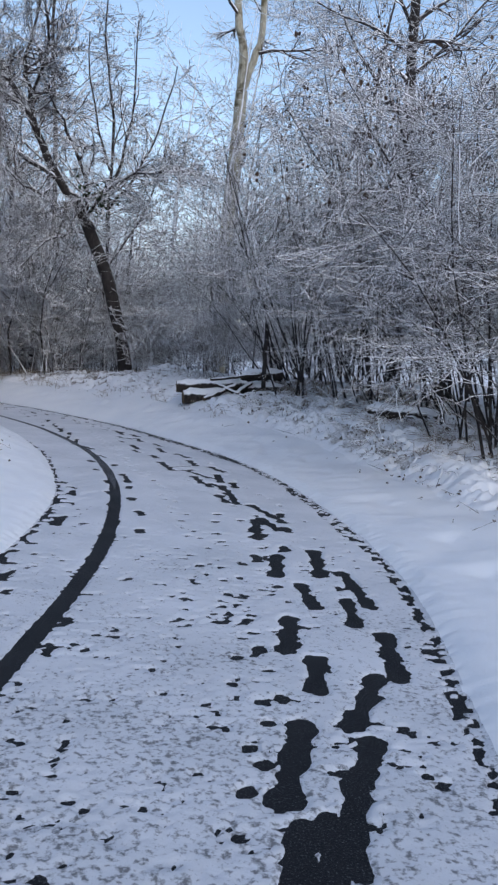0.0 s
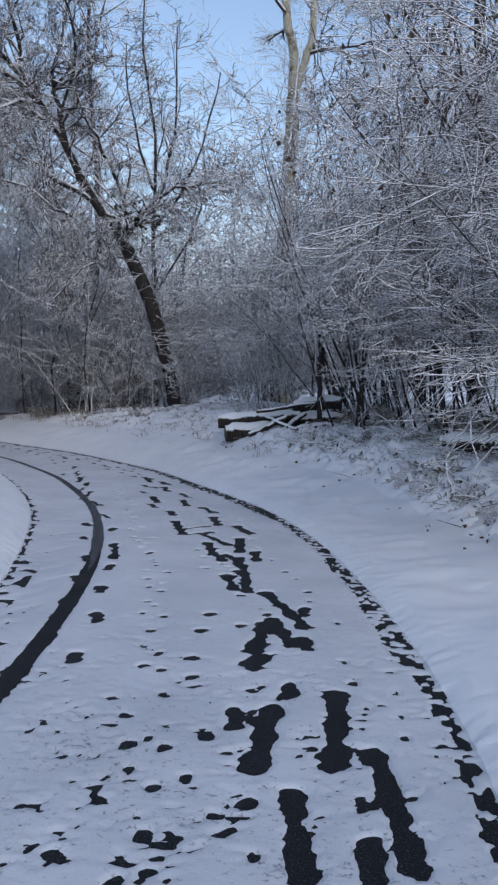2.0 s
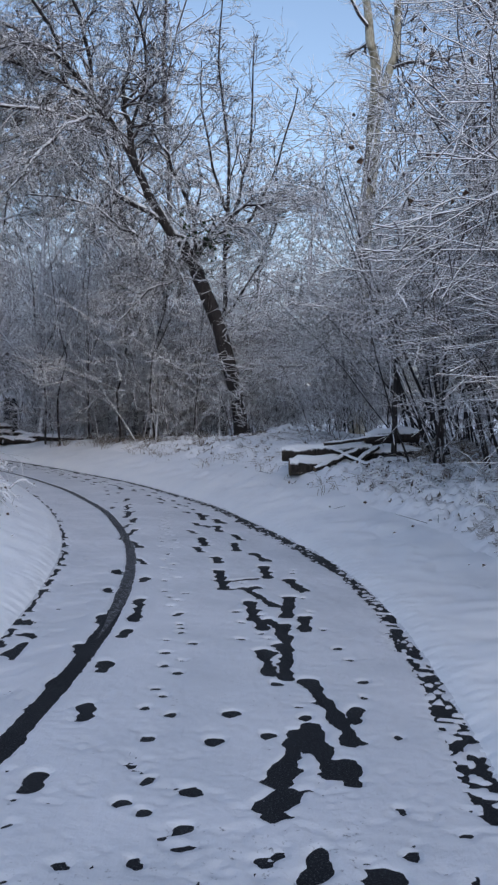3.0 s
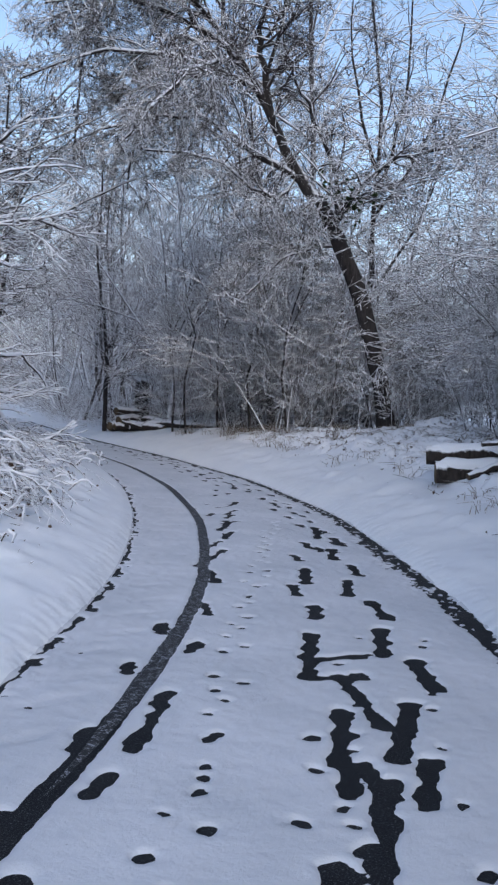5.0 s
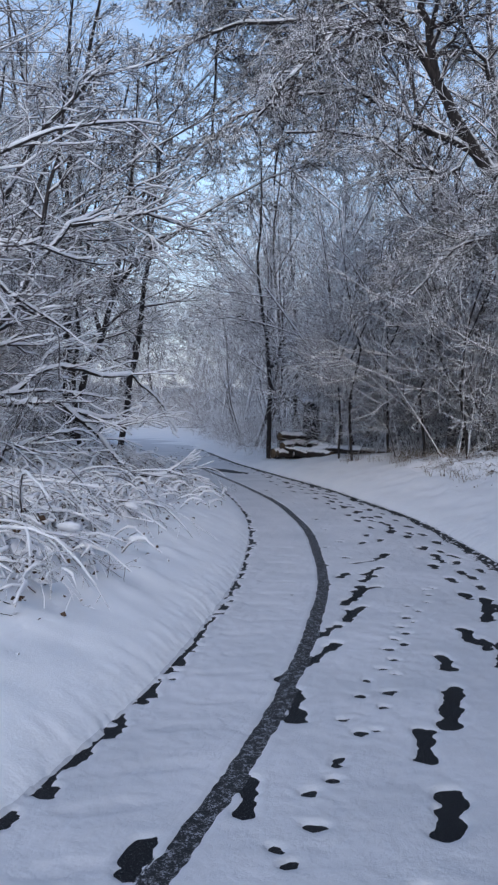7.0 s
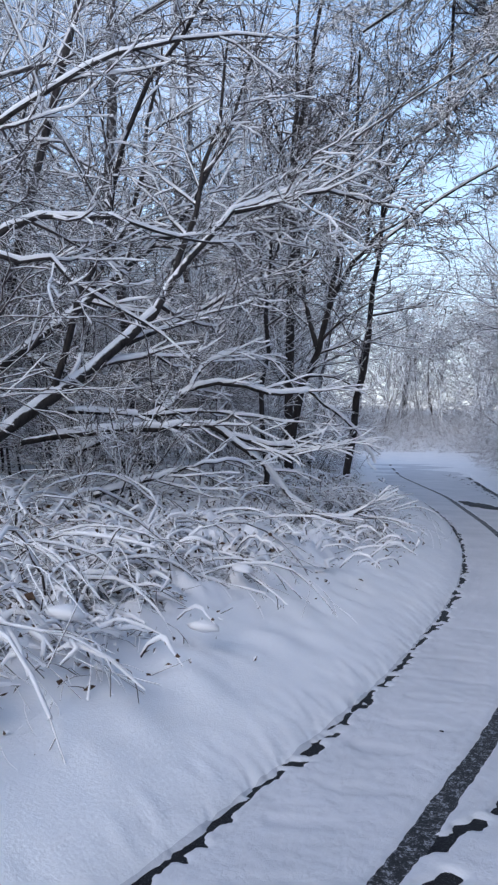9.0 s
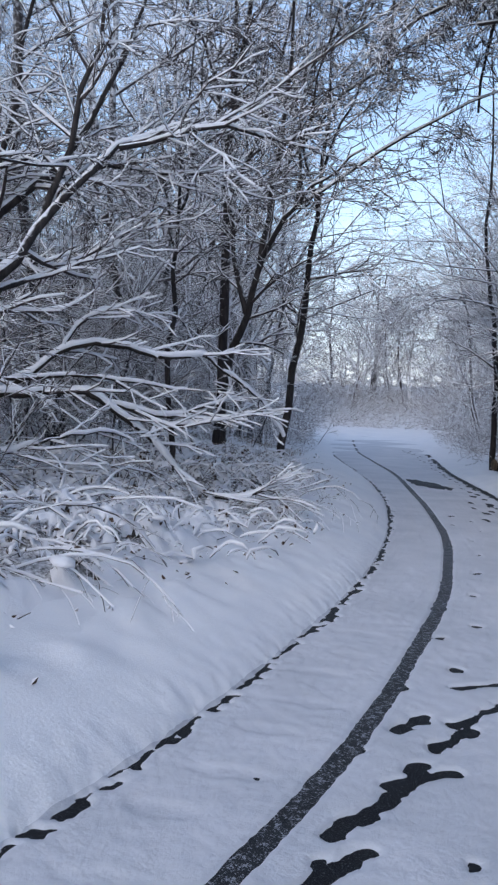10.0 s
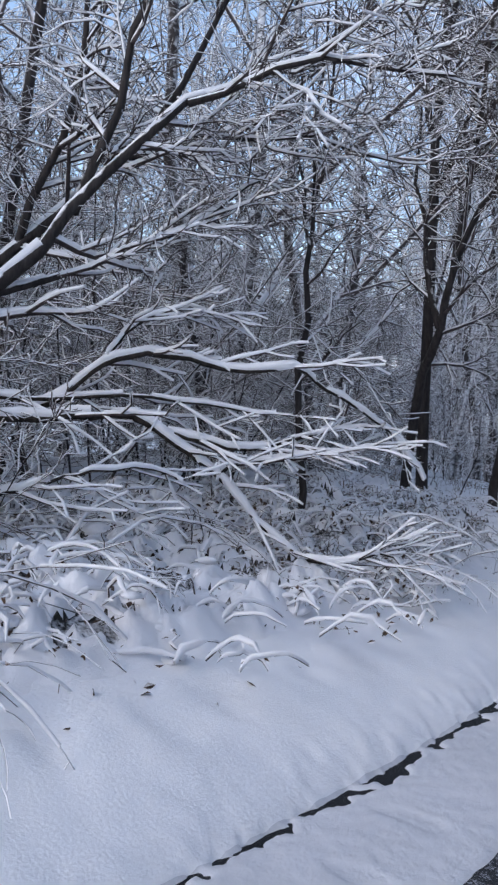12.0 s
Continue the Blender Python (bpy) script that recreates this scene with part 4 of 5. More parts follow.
grown_tree("arching_tree", "dark tree arching sideways with long snowy boughs", 83, (-13.0, 22.1), [(0, 0, -0.2), (0.35, -0.05, 1.3), (0.9, -0.1, 2.2), (1.3, -0.1, 3.1), (2.0, -0.1, 3.7), (2.6, -0.1, 4.0), (3.5, -0.2, 4.2)],
           [([(1.2, -0.1, 2.9), (1.3, 0, 4.2), (1.6, 0, 5.4), (1.7, 0, 7.0)], 0.055), ([(0.9, -0.1, 2.2), (0.5, -0.2, 3.6), (0.4, -0.2, 5.2)], 0.05), ([(2.0, -0.1, 3.7), (2.2, 0, 5.0), (2.7, 0, 6.4)], 0.03), ([(2.0, -0.1, 3.7), (2.6, 1.0, 4.6), (3.2, 2.2, 5.4), (3.8, 3.4, 6.0)], 0.03), ([(1.3, 0, 4.2), (1.9, 0.9, 5.6), (2.6, 2.0, 6.6), (3.2, 3.0, 7.6)], 0.03), ([(1.6, 0, 5.4), (2.0, 1.2, 7.0), (2.4, 2.2, 8.4)], 0.025)], 0.075, 0.025, 11, 2.6, cap=2)
grown_tree("upright_tree", "tall dark upright tree with spreading bare limbs", 84, (-14.05, 23.0), [(0, 0, -0.2), (0.0, 0, 2.5), (0.0, 0, 5.5), (0.15, 0, 6.6), (0.5, 0, 7.8), (0.9, 0, 9.5), (1.1, 0, 12)],
           [([(0.0, 0, 5.4), (-0.5, 0, 6.7), (-1.4, 0, 8.2), (-2.0, 0, 10)], 0.07), ([(0.1, 0, 6.2), (-0.2, 0.2, 8), (-0.1, 0.2, 10.5)], 0.06), ([(0.1, 0, 4.6), (1.0, 0, 5.6), (1.9, -0.2, 7.4)], 0.05)], 0.095, 0.03, 12, 3.0)
grown_tree("young_tree", "young straight tree among the undergrowth", 85, (-10.0, 19.3), [(0, 0, -0.2), (-0.02, 0, 1.4), (0.03, 0, 2.8), (0.1, 0, 3.9), (0.35, 0, 5.2)], [([(0.02, 0, 2.6), (-0.3, 0, 3.6), (-0.45, 0, 4.8)], 0.02), ([(0.05, 0, 3.0), (0.4, 0, 3.9), (0.6, 0, 5.0)], 0.02)], 0.04, 0.012, 10, 1.8)
grown_tree("slender_tree", "slender dark tree with a snow-covered side branch", 86, (-14.2, 31.3), [(0, 0, -0.2), (-0.02, 0, 1.5), (-0.05, 0, 2.6), (-0.3, 0, 4.2), (-0.5, 0, 6), (-0.4, 0, 8.5), (-0.7, 0, 11)], [([(-0.05, 0, 2.5), (0.25, 0, 3.0), (0.4, 0, 3.5)], 0.06), ([(-0.35, 0, 4.0), (-1.4, 0, 4.3), (-2.8, 0, 4.0)], 0.03)], 0.08, 0.03, 9, 2.8, cap=2)
for k, (sx, sy_) in enumerate([(-9.7, 28.0), (-8.9, 28.3), (-11.4, 31.4), (-7.6, 27.2), (-6.3, 26.4), (-10.7, 29.2)]):
    grown_tree("young_tree", "young straight tree among the undergrowth", 90 + k, (sx, sy_), [(0, 0, -0.2), (-0.12 + 0.1 * math.sin(3 * k), 0, 1.4), (-0.05 + 0.16 * math.cos(2 * k), 0, 2.6), (-0.3 + 0.14 * k, 0, 4.2), (-0.5 + 0.2 * k + 0.3 * math.sin(k), 0, 6.4)], [([(-0.1, 0, 2.4), (0.4, 0, 3.6), (0.7, 0, 5.2)], 0.02)], 0.034, 0.012, 16, 2.0, mat=TWIG_FAR)

# stools of bare whips that arch down over the bank
def make_whips(k):
    r = np.random.RandomState(500 + k)
    ls = []
    for i in range(9):
        a, L = r.uniform(0, 6.28), r.uniform(0.9, 1.9)
        d = np.array((math.cos(a) * 0.8, math.sin(a) * 0.8, 1.0))
        grow(r, (r.normal(0, 0.15), r.normal(0, 0.15), -0.1), d, L, 0.011, ls, 1, [(5, 60, 0.4, 9), (3, 55, 0.5, 4), (0, 0, 0, 3)], 0.12, -0.19, 0.35)
    return make_tree("whip_stool", "stool of thin bare whips arching down under snow", floor_r(ls, 0.0035), group="whip stools on the bank", sides=(5, 5), cap=3, category="shrub", limbs=False)


WK = {}
for k, (wx, wy, ws) in enumerate([(-5.1, 14.2, 0.8), (-5.7, 14.6, 1.1), (-6.3, 14.2, 1.2), (-6.0, 15.4, 0.9), (-6.8, 15.6, 1.2), (-7.4, 16.6, 1.1), (-7.2, 14.8, 1.2), (-5.5, 13.3, 1.0), (-6.4, 13.0, 1.2), (-4.9, 12.6, 0.8), (-9.6, 19.8, 0.8), (-9.0, 20.2, 0.7), (-8.6, 19.4, 0.7), (2.3, 14.2, 0.6), (3.0, 13.2, 0.7), (1.6, 15.6, 0.6), (0.9, 17.0, 0.6), (3.9, 12.2, 0.8)]):
    put_copy(WK, k % 4, make_whips, wx, wy, ws, 77 * k)

# leaning boughs of the trees beside the verge
grown_tree("overhanging_tree", "leaning tree with heavy snow along its boughs", 101, (-8.7, 14.3), [(0, 0, -0.2), (0.1, 0.9, 0.55), (0.2, 2.1, 1.4), (0.2, 2.8, 2.3), (0.2, 3.4, 2.9), (0.1, 4.2, 3.3), (0.0, 5.0, 3.6)],
           [([(0.2, 2.6, 2.0), (0.2, 3.0, 3.3), (0.3, 3.2, 4.6)], 0.04), ([(0.15, 1.4, 0.95), (0.9, 1.5, 2.2), (1.8, 1.4, 3.3), (2.6, 1.6, 3.9)], 0.04), ([(0.2, 2.1, 1.4), (0.0, 3.2, 1.9), (-0.3, 4.2, 2.6)], 0.035), ([(0.2, 3.4, 2.9), (0.8, 4.2, 3.1), (1.2, 5.0, 3.0)], 0.03)], 0.075, 0.02, 11, 2.0, cap=4, least=0.004)
grown_tree("overhanging_tree", "leaning tree with heavy snow along its boughs", 102, (-10.2, 14.6), [(0, 0, -0.2), (0.1, 0.8, 1.0), (0.4, 2.0, 2.0), (0.7, 3.0, 3.1), (0.8, 3.6, 4.2), (0.8, 4.2, 6.0)],
           [([(0.4, 2.0, 2.0), (0.9, 2.4, 3.4), (1.0, 2.6, 5.0)], 0.04), ([(0.6, 2.7, 2.8), (1.2, 3.8, 3.0), (1.4, 5.0, 2.9)], 0.03)], 0.08, 0.02, 11, 2.0, cap=4, least=0.004)
grown_tree("hanging_shrub", "snow-loaded bough hanging over the bramble bank", 103, (-7.3, 12.9), [(0, 0, -0.2), (0.2, 0.5, 0.9), (0.6, 1.3, 1.9), (0.9, 2.0, 2.25), (1.05, 2.8, 2.2), (1.05, 3.3, 2.15)],
           [([(0.7, 1.5, 1.95), (1.0, 2.0, 1.8), (1.1, 2.6, 1.45)], 0.022), ([(0.4, 0.9, 1.5), (0.9, 1.3, 2.6), (1.6, 2.0, 3.1), (1.9, 2.9, 3.35)], 0.025), ([(0.2, 0.5, 0.9), (0.6, 0.3, 2.0), (0.9, -0.2, 3.2)], 0.03), ([(0.5, 1.1, 1.7), (1.2, 0.9, 2.0), (1.9, 0.8, 1.9)], 0.018)], 0.045, 0.012, 9, 1.4, cap=4, least=0.0035)

# fallen boughs across the verge
fb_lines = [
    ([(-8.6, 15.4, 1.45), (-8.5, 16.46, 1.58), (-8.4, 16.91, 1.61), (-8.4, 17.36, 1.64), (-8.35, 17.68, 1.44), (-8.3, 17.94, 1.26), (-8.2, 18.26, 0.92), (-8.1, 18.55, 0.66), (-7.8, 18.95, 0.36), (-7.6, 19.15, 0.16)], 0.042, 0.008),
    ([(-8.4, 17.36, 1.63), (-8.35, 17.76, 1.5), (-8.3, 18.19, 1.44), (-8.3, 18.68, 1.56), (-8.3, 19.15, 1.64)], 0.03, 0.008),
    ([(-8.9, 16.0, 1.3), (-8.7, 16.75, 1.68), (-8.6, 16.94, 1.8), (-8.5, 17.17, 2.0), (-8.4, 17.44, 2.08), (-8.3, 17.73, 2.05), (-8.2, 18.12, 1.99), (-8.15, 18.47, 2.03), (-8.2, 18.75, 1.9), (-8.2, 19.05, 1.75), (-8.3, 19.4, 1.54), (-8.3, 19.66, 1.24)], 0.036, 0.01),
    ([(-8.5, 17.17, 2.02), (-8.5, 17.32, 2.24), (-8.5, 17.55, 2.4), (-8.5, 17.76, 2.45), (-8.4, 18.02, 2.38)], 0.022, 0.006),
    ([(-8.3, 17.94, 1.25), (-8.25, 18.15, 1.33), (-8.2, 18.5, 1.38), (-8.2, 18.82, 1.44), (-8.2, 19.2, 1.49)], 0.024, 0.007),
    ([(-8.1, 18.55, 0.66), (-7.9, 18.8, 0.66), (-7.8, 19.05, 0.74), (-7.8, 19.25, 0.62)], 0.022, 0.006),
    ([(-8.3, 16.0, 0.95), (-8.2, 16.5, 1.09), (-8.1, 16.77, 1.18), (-8.0, 17.04, 1.26), (-8.0, 17.43, 1.3), (-8.0, 17.64, 1.2)], 0.024, 0.007),
    ([(-8.7, 15.9, 1.75), (-8.6, 16.6, 1.72), (-8.5, 17.3, 1.78), (-8.4, 17.9, 1.74), (-8.3, 18.4, 1.7)], 0.026, 0.008),
]
fall = thing("fallen_bough", "fallen boughs thick with snow across the bank", "branch", at=(0, 0, 0))
rng = np.random.RandomState(5)
all_lines, tw = [], []
for pts, r0, r1 in fb_lines:
    ln = smooth_line(pts, r0, r1, rng, 3, 0.008)
    part("bough", tube_mesh("bough", [ln], DEAD, 6, 0.12), fall)
    all_lines.append(ln)
    sidekids(rng, ln[0], ln[1], 1.1, tw, 2, [None, (3, 45, 0.5, 3), (0, 0, 0, 2)], 9, 42, 0.55, 0.14, -0.02, 0.3, 0.2)
tw = [(p, [max(x, 0.0045) for x in r]) for lv, p, r in tw]
part("spray", tube_mesh("spray", tw, TWIG, 4), fall, "thin snowy side twigs", "stuff")
part("snow_cover", tube_mesh("snow_cover", snow_caps(all_lines, 0.75, 0.95, 0.012, 0.95) + snow_caps(tw, 0.8, 0.9, 0.006, 0.92), SNOW_LUMP, 5), fall, "thick white snow ridge along each bough", "stuff")

# ---- undergrowth on the banks ----


def blob(p, r, rng, flat=0.6):
    """A lump of snow as a closed tube standing on its end."""
    zs = np.array((-0.9, -0.5, 0.1, 0.6, 0.9)) * r * flat
    pts = [np.array((p[0] + rng.normal(0, 0.06 * r), p[1] + rng.normal(0, 0.06 * r), p[2] + z)) for z in zs]
    return pts, [0.05 * r, 0.85 * r, 1.0 * r, 0.72 * r, 0.02 * r]


def leaf_mesh(name, places, size, rng, mat, hang=0.0):
    """Small folded leaves, two quads each."""
    V, F = [], []
    for p in places:
        d = unit(rng.normal(0, 1, 3) * (1, 1, 0.5) + np.array((0, 0, -hang)))
        s = unit(np.cross(d, rng.normal(0, 1, 3)))
        nrm = np.cross(d, s)
        L, w = size * (0.6 + 0.8 * rng.rand()), size * 0.32 * (0.6 + 0.8 * rng.rand())
        b = len(V)
        m = p + d * L * 0.5
        V += [p, m + s * w + nrm * w * 0.4, p + d * L, m - s * w + nrm * w * 0.4, m]
        F += [(b, b + 1, b + 2, b + 4), (b, b + 4, b + 2, b + 3)]
    return mesh_from(name, V, F, mat, False)


def make_bramble(k):
    r = np.random.RandomState(400 + k)
    t = thing("bramble", "low bramble clump weighed down by lumps of snow", "bramble", "brambles on the bank")
    arcs, leaves = [], []
    for i in range(15):
        a, L, h = r.uniform(0, 6.28), r.uniform(0.16, 0.5), r.uniform(0.03, 0.14)
        s = np.array((r.normal(0, 0.32), r.normal(0, 0.32), 0.03))
        e = s + np.array((math.cos(a) * L, math.sin(a) * L, r.uniform(-0.02, 0.08)))
        pts = [s + (e - s) * f + np.array((r.normal(0, 0.02), r.normal(0, 0.02), 4 * h * f * (1 - f))) for f in np.linspace(0, 1, 6)]
        arcs.append((pts, list(np.linspace(0.008, 0.004, 6))))
        for q in pts[1:]:
            if r.rand() < 0.6:
                leaves.append(q + r.normal(0, 0.035, 3) - np.array((0, 0, 0.02)))
    caps = snow_caps(arcs, 0.8, 0.9, 0.009, 0.95)
    caps = [(p, [x * (0.7 + 0.8 * r.rand()) for x in q[:-1]] + [0.004]) for p, q in caps]
    for i in range(3):
        caps.append(blob((r.normal(0, 0.3), r.normal(0, 0.3), r.uniform(-0.05, 0.05)), r.uniform(0.05, 0.15), r, 0.42))
    part("stem", tube_mesh("stem", arcs, TWIG, 3), t, "", "stuff")
    part("foliage", leaf_mesh("foliage", leaves, 0.05, r, LEAF), t, "dark withered bramble leaves", "stuff")
    part("snow_cover", tube_mesh("snow_cover", caps, SNOW_LUMP, 7, 0.35), t, "white snow caught along the stems", "stuff")
    return t


def pillow_bank(name, label, side, y0, y1, d0, d1, open_by, under, seed):
    """Snow lying in pillows over low growth, with gap faces painted dark for growth and shade."""
    ys, ds = np.arange(y0, y1, 0.034), np.arange(d0, d1, 0.034)
    D, Y = np.meshgrid(ds, ys)
    edge_x = right_x(Y) if side > 0 else left_x(Y)
    X = edge_x + side * D / lean(Y)
    a, b, c = lattice(X, Y, 7.5, seed), lattice(X, Y, 15, seed + 1), lattice(X, Y, 27, seed + 2)
    clump = lattice(X, Y, 1.2, seed + 3)
    rim = ss(0, 0.5, D - d0) * ss(0, 0.6, d1 - D) * ss(0, 0.8, Y - y0) * ss(0, 0.8, y1 - Y)
    f = 0.50 * a + 0.34 * b + 0.16 * c
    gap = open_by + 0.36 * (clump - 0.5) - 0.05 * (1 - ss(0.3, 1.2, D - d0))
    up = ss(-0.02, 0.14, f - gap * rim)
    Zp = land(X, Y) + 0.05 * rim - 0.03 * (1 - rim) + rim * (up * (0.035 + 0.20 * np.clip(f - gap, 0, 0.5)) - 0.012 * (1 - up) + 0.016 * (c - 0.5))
    fs = grid_faces(*X.shape)
    t = thing(name, label, "undergrowth", kind="stuff")
    me = mesh_from("snow_pillows", np.stack([X, Y, Zp], axis=2).reshape(-1, 3), fs, SNOW_LUMP)
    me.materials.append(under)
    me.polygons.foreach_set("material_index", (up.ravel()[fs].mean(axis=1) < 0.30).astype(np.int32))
    part("snow_pillows", me, t, "pillows of snow with dark gaps between", "stuff")
    return t


pillow_bank("bramble_bank", "snow lying in pillows over low brambles, with gaps coloured as shaded", -1, 9.5, 23.0, 0.85, 5.2, 0.55, UNDER, 81)
pillow_bank("grass_bank", "lumpy snow over withered grass below the thicket", 1, 8.0, 26.0, 1.1, 4.8, 0.49, STRAW, 91)

BK = {}
scatter(90, (-10, -3.4), (9.5, 20.5), 0.36, make_bramble, BK, 4, 0.6, 1.0, 1.12, 3.6, seed=21, keep=on_left)
scatter(20, (-7, -3.4), (10.5, 15.5), 0.5, make_bramble, BK, 4, 0.8, 1.15, 1.5, 3.0, seed=22, keep=on_left)
scatter(36, (-1, 6), (8, 20), 0.5, make_bramble, BK, 4, 0.6, 1.0, 1.9, 4.0, seed=23, keep=on_right)
scatter(14, (-14, -8), (18, 26), 0.7, make_bramble, BK, 4, 0.6, 0.9, 1.6, 3.2, seed=24, keep=on_left)


def strewn(n, xr, yr, dmin, dmax, side, seed, patch=0.0):
    """Places on one bank, thinning towards the path."""
    r = np.random.RandomState(seed)
    x, y = r.uniform(*xr, n * 14), r.uniform(*yr, n * 14)
    o = outside_all(x, y)[0 if side > 0 else 1]
    ok = (o > dmin) & (o < dmax) & (lattice(x, y, 1.7, 71) > patch) & (r.rand(len(x)) < ss(dmin - 0.2, dmin + 1.6, o))
    x, y = x[ok][:n], y[ok][:n]
    return r, np.stack([x, y, land(x, y)], axis=1)


def grass(name, label, n, xr, yr, dmin, dmax, side, seed, hi, mat):
    r, P = strewn(n // 6, xr, yr, dmin, dmax, side, seed, 0.42)
    P = np.repeat(P, 6, axis=0)
    m = len(P)
    h = hi * (0.4 + 0.8 * r.rand(m, 1))
    A = P + np.concatenate([r.normal(0, 0.07, (m, 2)), np.full((m, 1), -0.03)], axis=1)
    o = np.concatenate([r.normal(0, 0.55, (m, 2)), np.zeros((m, 1))], axis=1) * h
    B = A + o * 0.4 + (0, 0, 1) * h * 0.7
    C = A + o * 1.3 + (0, 0, 1) * h * (0.45 + 0.5 * r.rand(m, 1))
    ob = new(name, stick_mesh(name, np.concatenate([A, B]), np.concatenate([B, C]), 0.0048, mat))
    return tagged(ob, label, "grass", kind="stuff")


grass("dry_grass", "withered buff grass poking through the snow", 7000, (0.5, 7), (7, 22), 1.7, 4.6, 1, 31, 0.26, GRASS)
grass("bank_grass", "withered grass and stalks along the snowy bank", 5200, (-10, 3), (15, 30), 0.9, 4.0, 1, 32, 0.22, GRASS)
grass("verge_grass", "sparse withered stalks on the snowy verge", 1500, (-16, -3), (9, 27), 1.3, 4.0, -1, 33, 0.22, GRASS)


def litter(name, label, n, xr, yr, dmin, dmax, side, seed):
    r, P = strewn(n, xr, yr, dmin, dmax, side, seed)
    o = outside_all(P[:, 0], P[:, 1])[0 if side > 0 else 1]
    P[:, 2] += 0.07 * ss(1.0, 1.5, o)
    ob = new(name, leaf_mesh(name, P + (0, 0, 0.012), 0.05, r, LEAF))
    tagged(ob, label, "leaf litter", kind="stuff")
    Q = P[::5]
    a, L = r.uniform(0, 6.28, len(Q)), r.uniform(0.08, 0.4, len(Q))
    E = Q + np.stack([np.cos(a) * L, np.sin(a) * L, r.uniform(0.0, 0.12, len(Q))], axis=1)
    tw_ = new(name + "_sticks", stick_mesh(name + "_sticks", Q - (0, 0, 0.01), E, 0.005, DEAD))
    tagged(tw_, "short dead sticks lying on the snow", "sticks", kind="stuff")


litter("verge_litter", "dead leaves and scraps dotting the snow", 2800, (-12, -2.6), (8.5, 24), 0.5, 3.6, -1, 41)
litter("bank_litter", "dead leaves and scraps on the snowy bank", 1500, (-6, 6), (6, 26), 0.7, 4.0, 1, 42)

# ---- cut logs, stake and stump ----


def make_log(name, at, length, r, rz, ry, seed, label, snow=True, group="stacked logs"):
    g = np.random.RandomState(seed)
    t = tagged(new(name), label, "log", group)
    t.matrix_world = pose(*at, 0, ry, rz)
    n = 9
    pts = [np.array((f * length - length / 2, g.normal(0, 0.008), g.normal(0, 0.008))) for f in np.linspace(0, 1, n)]
    rad = [r * (1 + g.normal(0, 0.05)) for _ in range(n)]
    part("bark", tube_mesh("bark", [(pts, rad)], DEAD, 12, 0.16), t)
    for e, s in ((0, -1), (-1, 1)):
        c = [pts[e] + np.array((s * x, 0, 0)) for x in (-0.02, 0.004, 0.006)]
        part("cut_end", tube_mesh("cut_end", [(c, [rad[e] * 0.97, rad[e] * 0.9, 0.002])], END_WOOD, 12, 0.05), t, "sawn pale end grain")
    if snow:
        sp = [p + np.array((0, 0, r * 0.62)) for p in pts]
        sr = [r * (0.66 + 0.22 * g.rand()) for _ in pts]
        sr[0] = sr[-1] = r * 0.2
        part("snow_cover", tube_mesh("snow_cover", [(sp, sr)], SNOW_LUMP, 9, 0.15), t, "thick strip of snow along the top")
    return t


END_WOOD = bark_material("sawn_wood", (0.05, 0.035, 0.024), (0.18, 0.13, 0.085), 1.3, 1.5)
LOG = "dark cut log lying in a snow-covered stack"


def stack(x0, y0, rows, label, seed):
    """Logs laid roughly side by side, snow over the top ones."""
    for k, (dx, dy, dz, L, r, a, tilt) in enumerate(rows):
        make_log("log", (x0 + dx, y0 + dy, ground_z(x0 + dx, y0 + dy) + dz), L, r, a, tilt, seed + k, label)


stack(-0.8, 18.4, [(-0.05, 0.05, 0.36, 1.5, 0.13, 8, -3), (-0.1, -0.12, 0.12, 1.1, 0.15, 14, -2), (0.1, 0.2, 0.14, 1.4, 0.14, 6, -3), (0.15, -0.3, 0.2, 0.9, 0.045, 40, -20), (0.35, -0.28, 0.2, 0.8, 0.035, -35, 16), (0.55, -0.25, 0.18, 0.9, 0.04, 55, -24), (0.75, -0.1, 0.16, 1.0, 0.06, 25, -9), (1.0, 0.3, 0.44, 0.9, 0.11, 10, -6), (0.9, 0.25, 0.2, 1.2, 0.12, 5, -4), (0.45, -0.1, 0.46, 1.1, 0.03, 20, -8)], LOG, 1)
make_log("log", (2.6, 14.6, ground_z(2.6, 14.6) + 0.14), 1.3, 0.13, -4, 2, 7, "fallen log half buried in snowy grass", group="fallen logs")
LOG2 = "dark log in the snow-topped pile by the bend"
stack(-13.3, 30.8, [(0.0, 0.1, 0.12, 1.1, 0.14, 70, 2), (0.15, 0.2, 0.36, 1.0, 0.13, 78, -3), (0.05, 0.25, 0.6, 0.9, 0.12, 66, 4), (0.3, -0.1, 0.1, 1.0, 0.11, 60, 3), (1.1, -0.5, 0.1, 1.7, 0.12, -20, 2), (2.0, -0.6, 0.09, 1.8, 0.1, -12, -2), (1.4, -0.2, 0.28, 1.5, 0.1, -26, 5), (3.0, -0.9, 0.07, 1.4, 0.08, -6, 0), (0.9, -0.7, 0.2, 0.9, 0.05, 35, 12)], LOG2, 20)


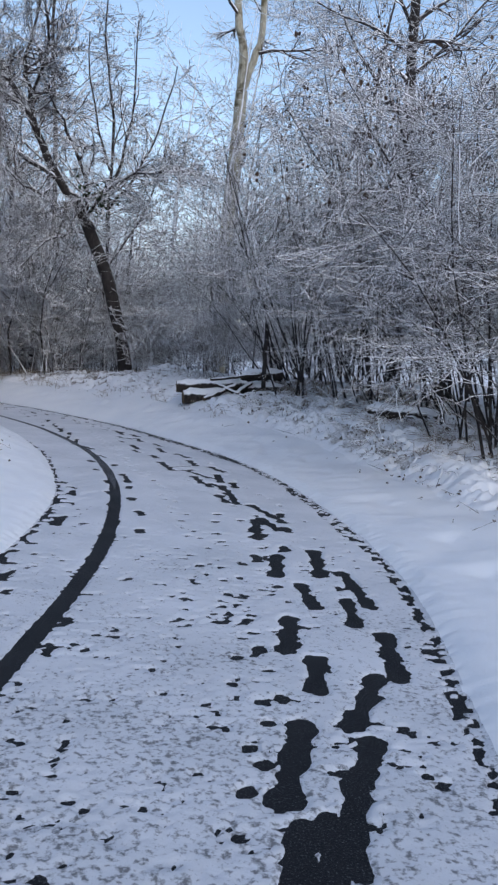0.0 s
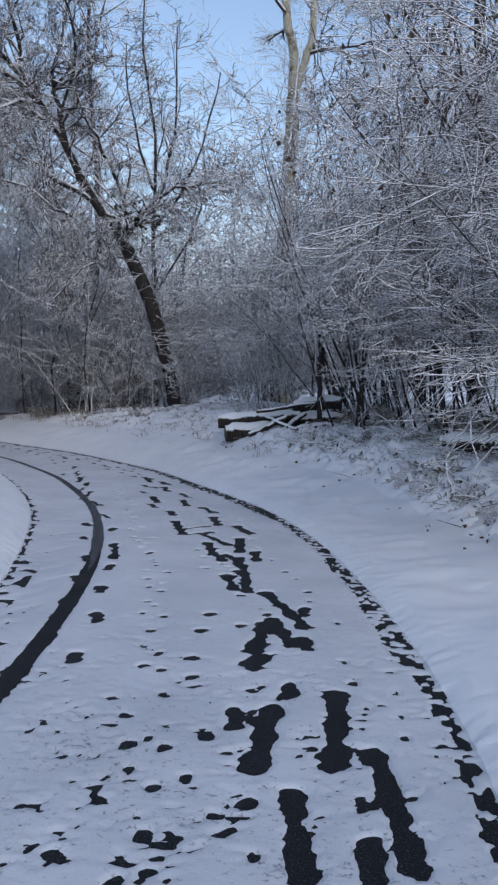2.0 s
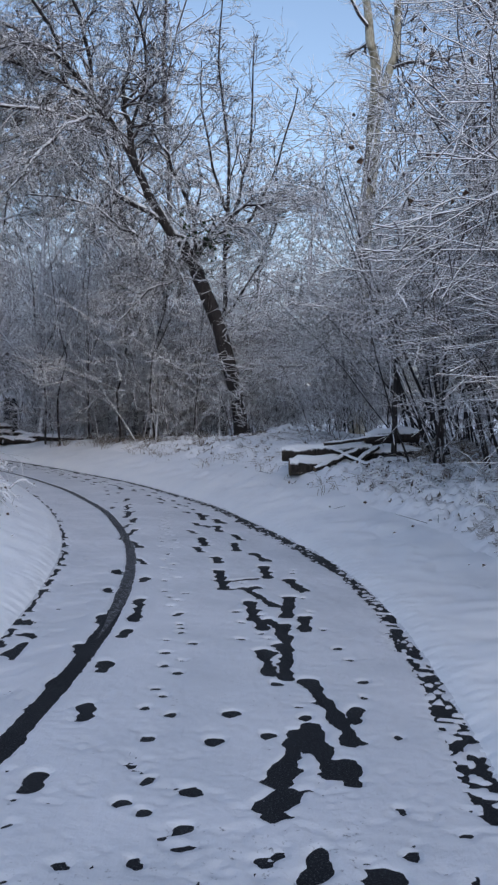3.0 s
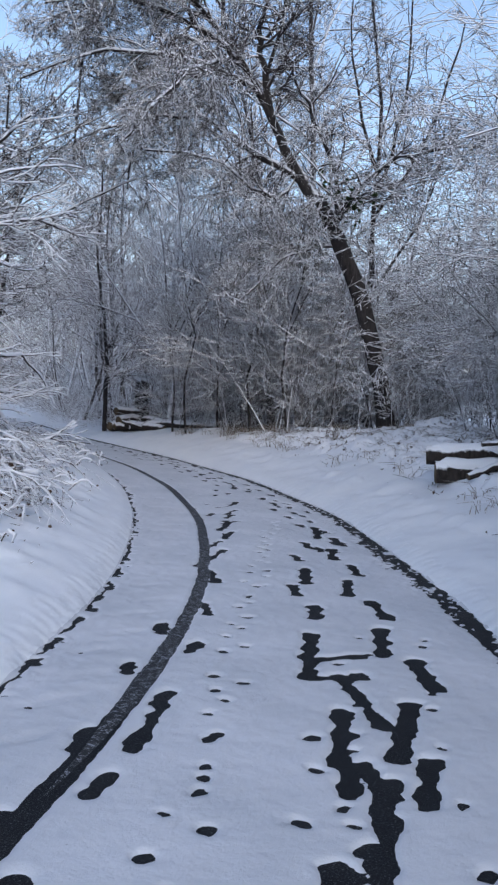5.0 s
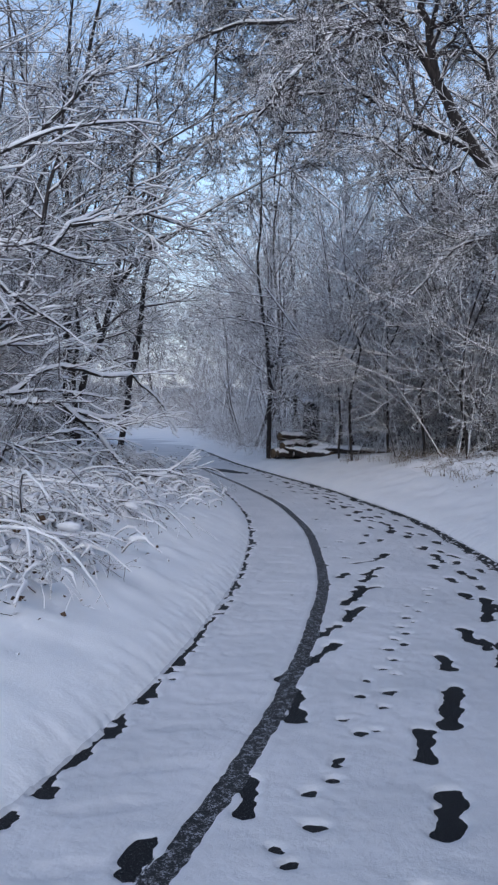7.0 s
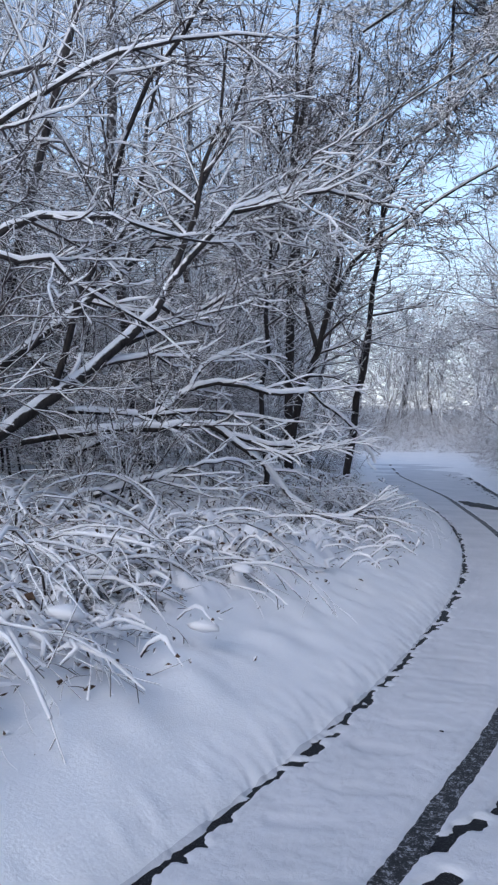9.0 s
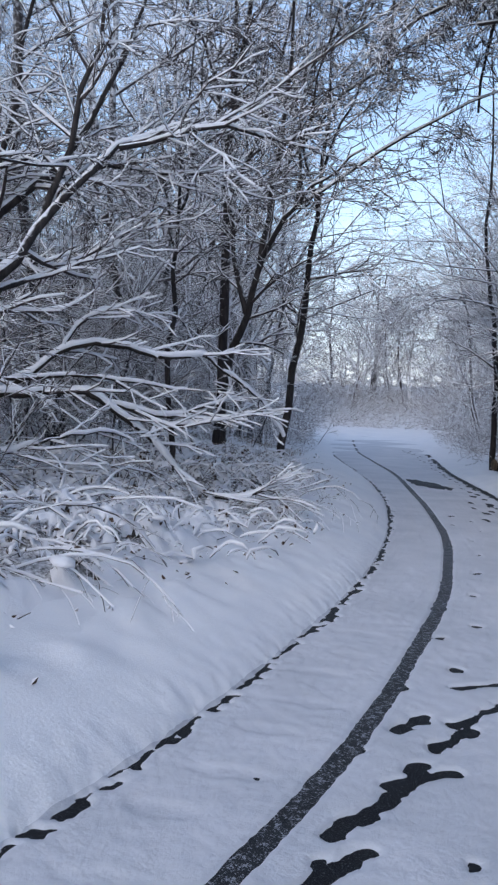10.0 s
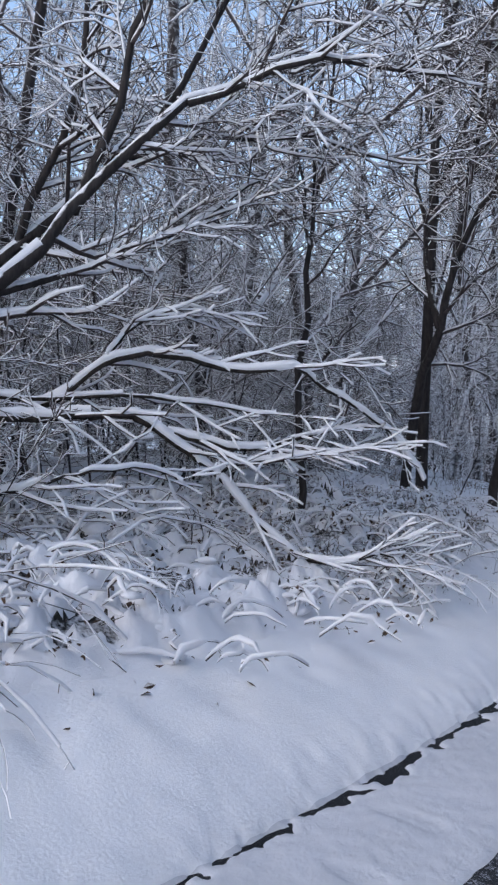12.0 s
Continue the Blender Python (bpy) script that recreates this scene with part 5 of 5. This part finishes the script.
def make_stump(name, label, at, h, r, seed):
    g = np.random.RandomState(seed)
    t = thing(name, label, "tree stump", at=at)
    pts = [np.array((g.normal(0, 0.012), g.normal(0, 0.012), z)) for z in np.linspace(-0.15, h, 9)]
    rad = list(np.interp(np.linspace(0, 1, 9), (0, 0.15, 1), (r * 1.35, r * 1.02, r * 0.82)))
    part("bark", tube_mesh("bark", [(pts + [pts[-1] + np.array((0, 0, 0.01))], rad + [0.004])], BARK, 11, 0.22), t)
    top = pts[-1]
    part("snow_cap", tube_mesh("snow_cap", [([top + np.array((0, 0, z * r)) for z in (-0.05, 0.1, 0.4, 0.65)], [r * 0.7, r * 0.95, r * 0.8, 0.004])], SNOW_LUMP, 9, 0.15), t, "round cap of snow")
    return t


make_stump("stake", "dark broken stake with a cap of snow", (0.25, 18.55, ground_z(0.25, 18.55)), 2.38 - ground_z(0.25, 18.55), 0.05, 3)
make_stump("tree_stump", "tall blackened tree stump beside the log pile", (-13.8, 33.0, ground_z(-13.8, 33.0)), 1.75, 0.26, 4)
make_stump("tree_stump", "short dark broken stump in the grass", (3.4, 15.8, ground_z(3.4, 15.8)), 0.55, 0.06, 5)

# ---- leaves that have stayed on ----
r_ = np.random.RandomState(55)
for sx, sy2, hgt in ((2.3, 16.4, 6.4), (3.2, 14.2, 6.0)):
    leafy = grown_tree("leafy_shrub", "tall bare shrub with a few dark leaves hanging on", int(sy2 * 10), (sx, sy2), [(0, 0, -0.2), (-0.25, 0, 1.8), (-0.7, 0, 3.6), (-1.1, 0.1, 5.0), (-1.3, 0.1, hgt)], [([(-0.3, 0, 2.0), (0.1, 0.1, 3.8), (0.2, 0.1, 5.6)], 0.025), ([(-0.8, 0, 3.8), (-1.6, -0.2, 4.8), (-2.1, -0.2, 5.6)], 0.02)], 0.045, 0.012, 11, 2.0)
    spots = [np.array((r_.normal(-0.9, 0.8), r_.normal(0, 0.5), r_.uniform(3.6, hgt + 0.4))) for _ in range(150)]
    part("foliage", leaf_mesh("foliage", spots, 0.10, r_, LEAF, 1.0), leafy, "dark curled dead leaves", "stuff")
ivy = thing("ivy_clump", "green ivy clump tangled on the leaning tree", "ivy", at=(-4.55, 24.6, 5.75))
part("foliage", leaf_mesh("foliage", [r_.normal(0, 1, 3) * (0.26, 0.26, 0.24) for _ in range(110)], 0.12, r_, IVY, 0.6), ivy, "", "stuff")
part("stem", tube_mesh("stem", [([np.array((-0.3, 0.1, -0.4)), np.array((0, 0, 0)), np.array((0.2, -0.1, 0.35))], [0.03, 0.022, 0.008])], BARK, 5), ivy)
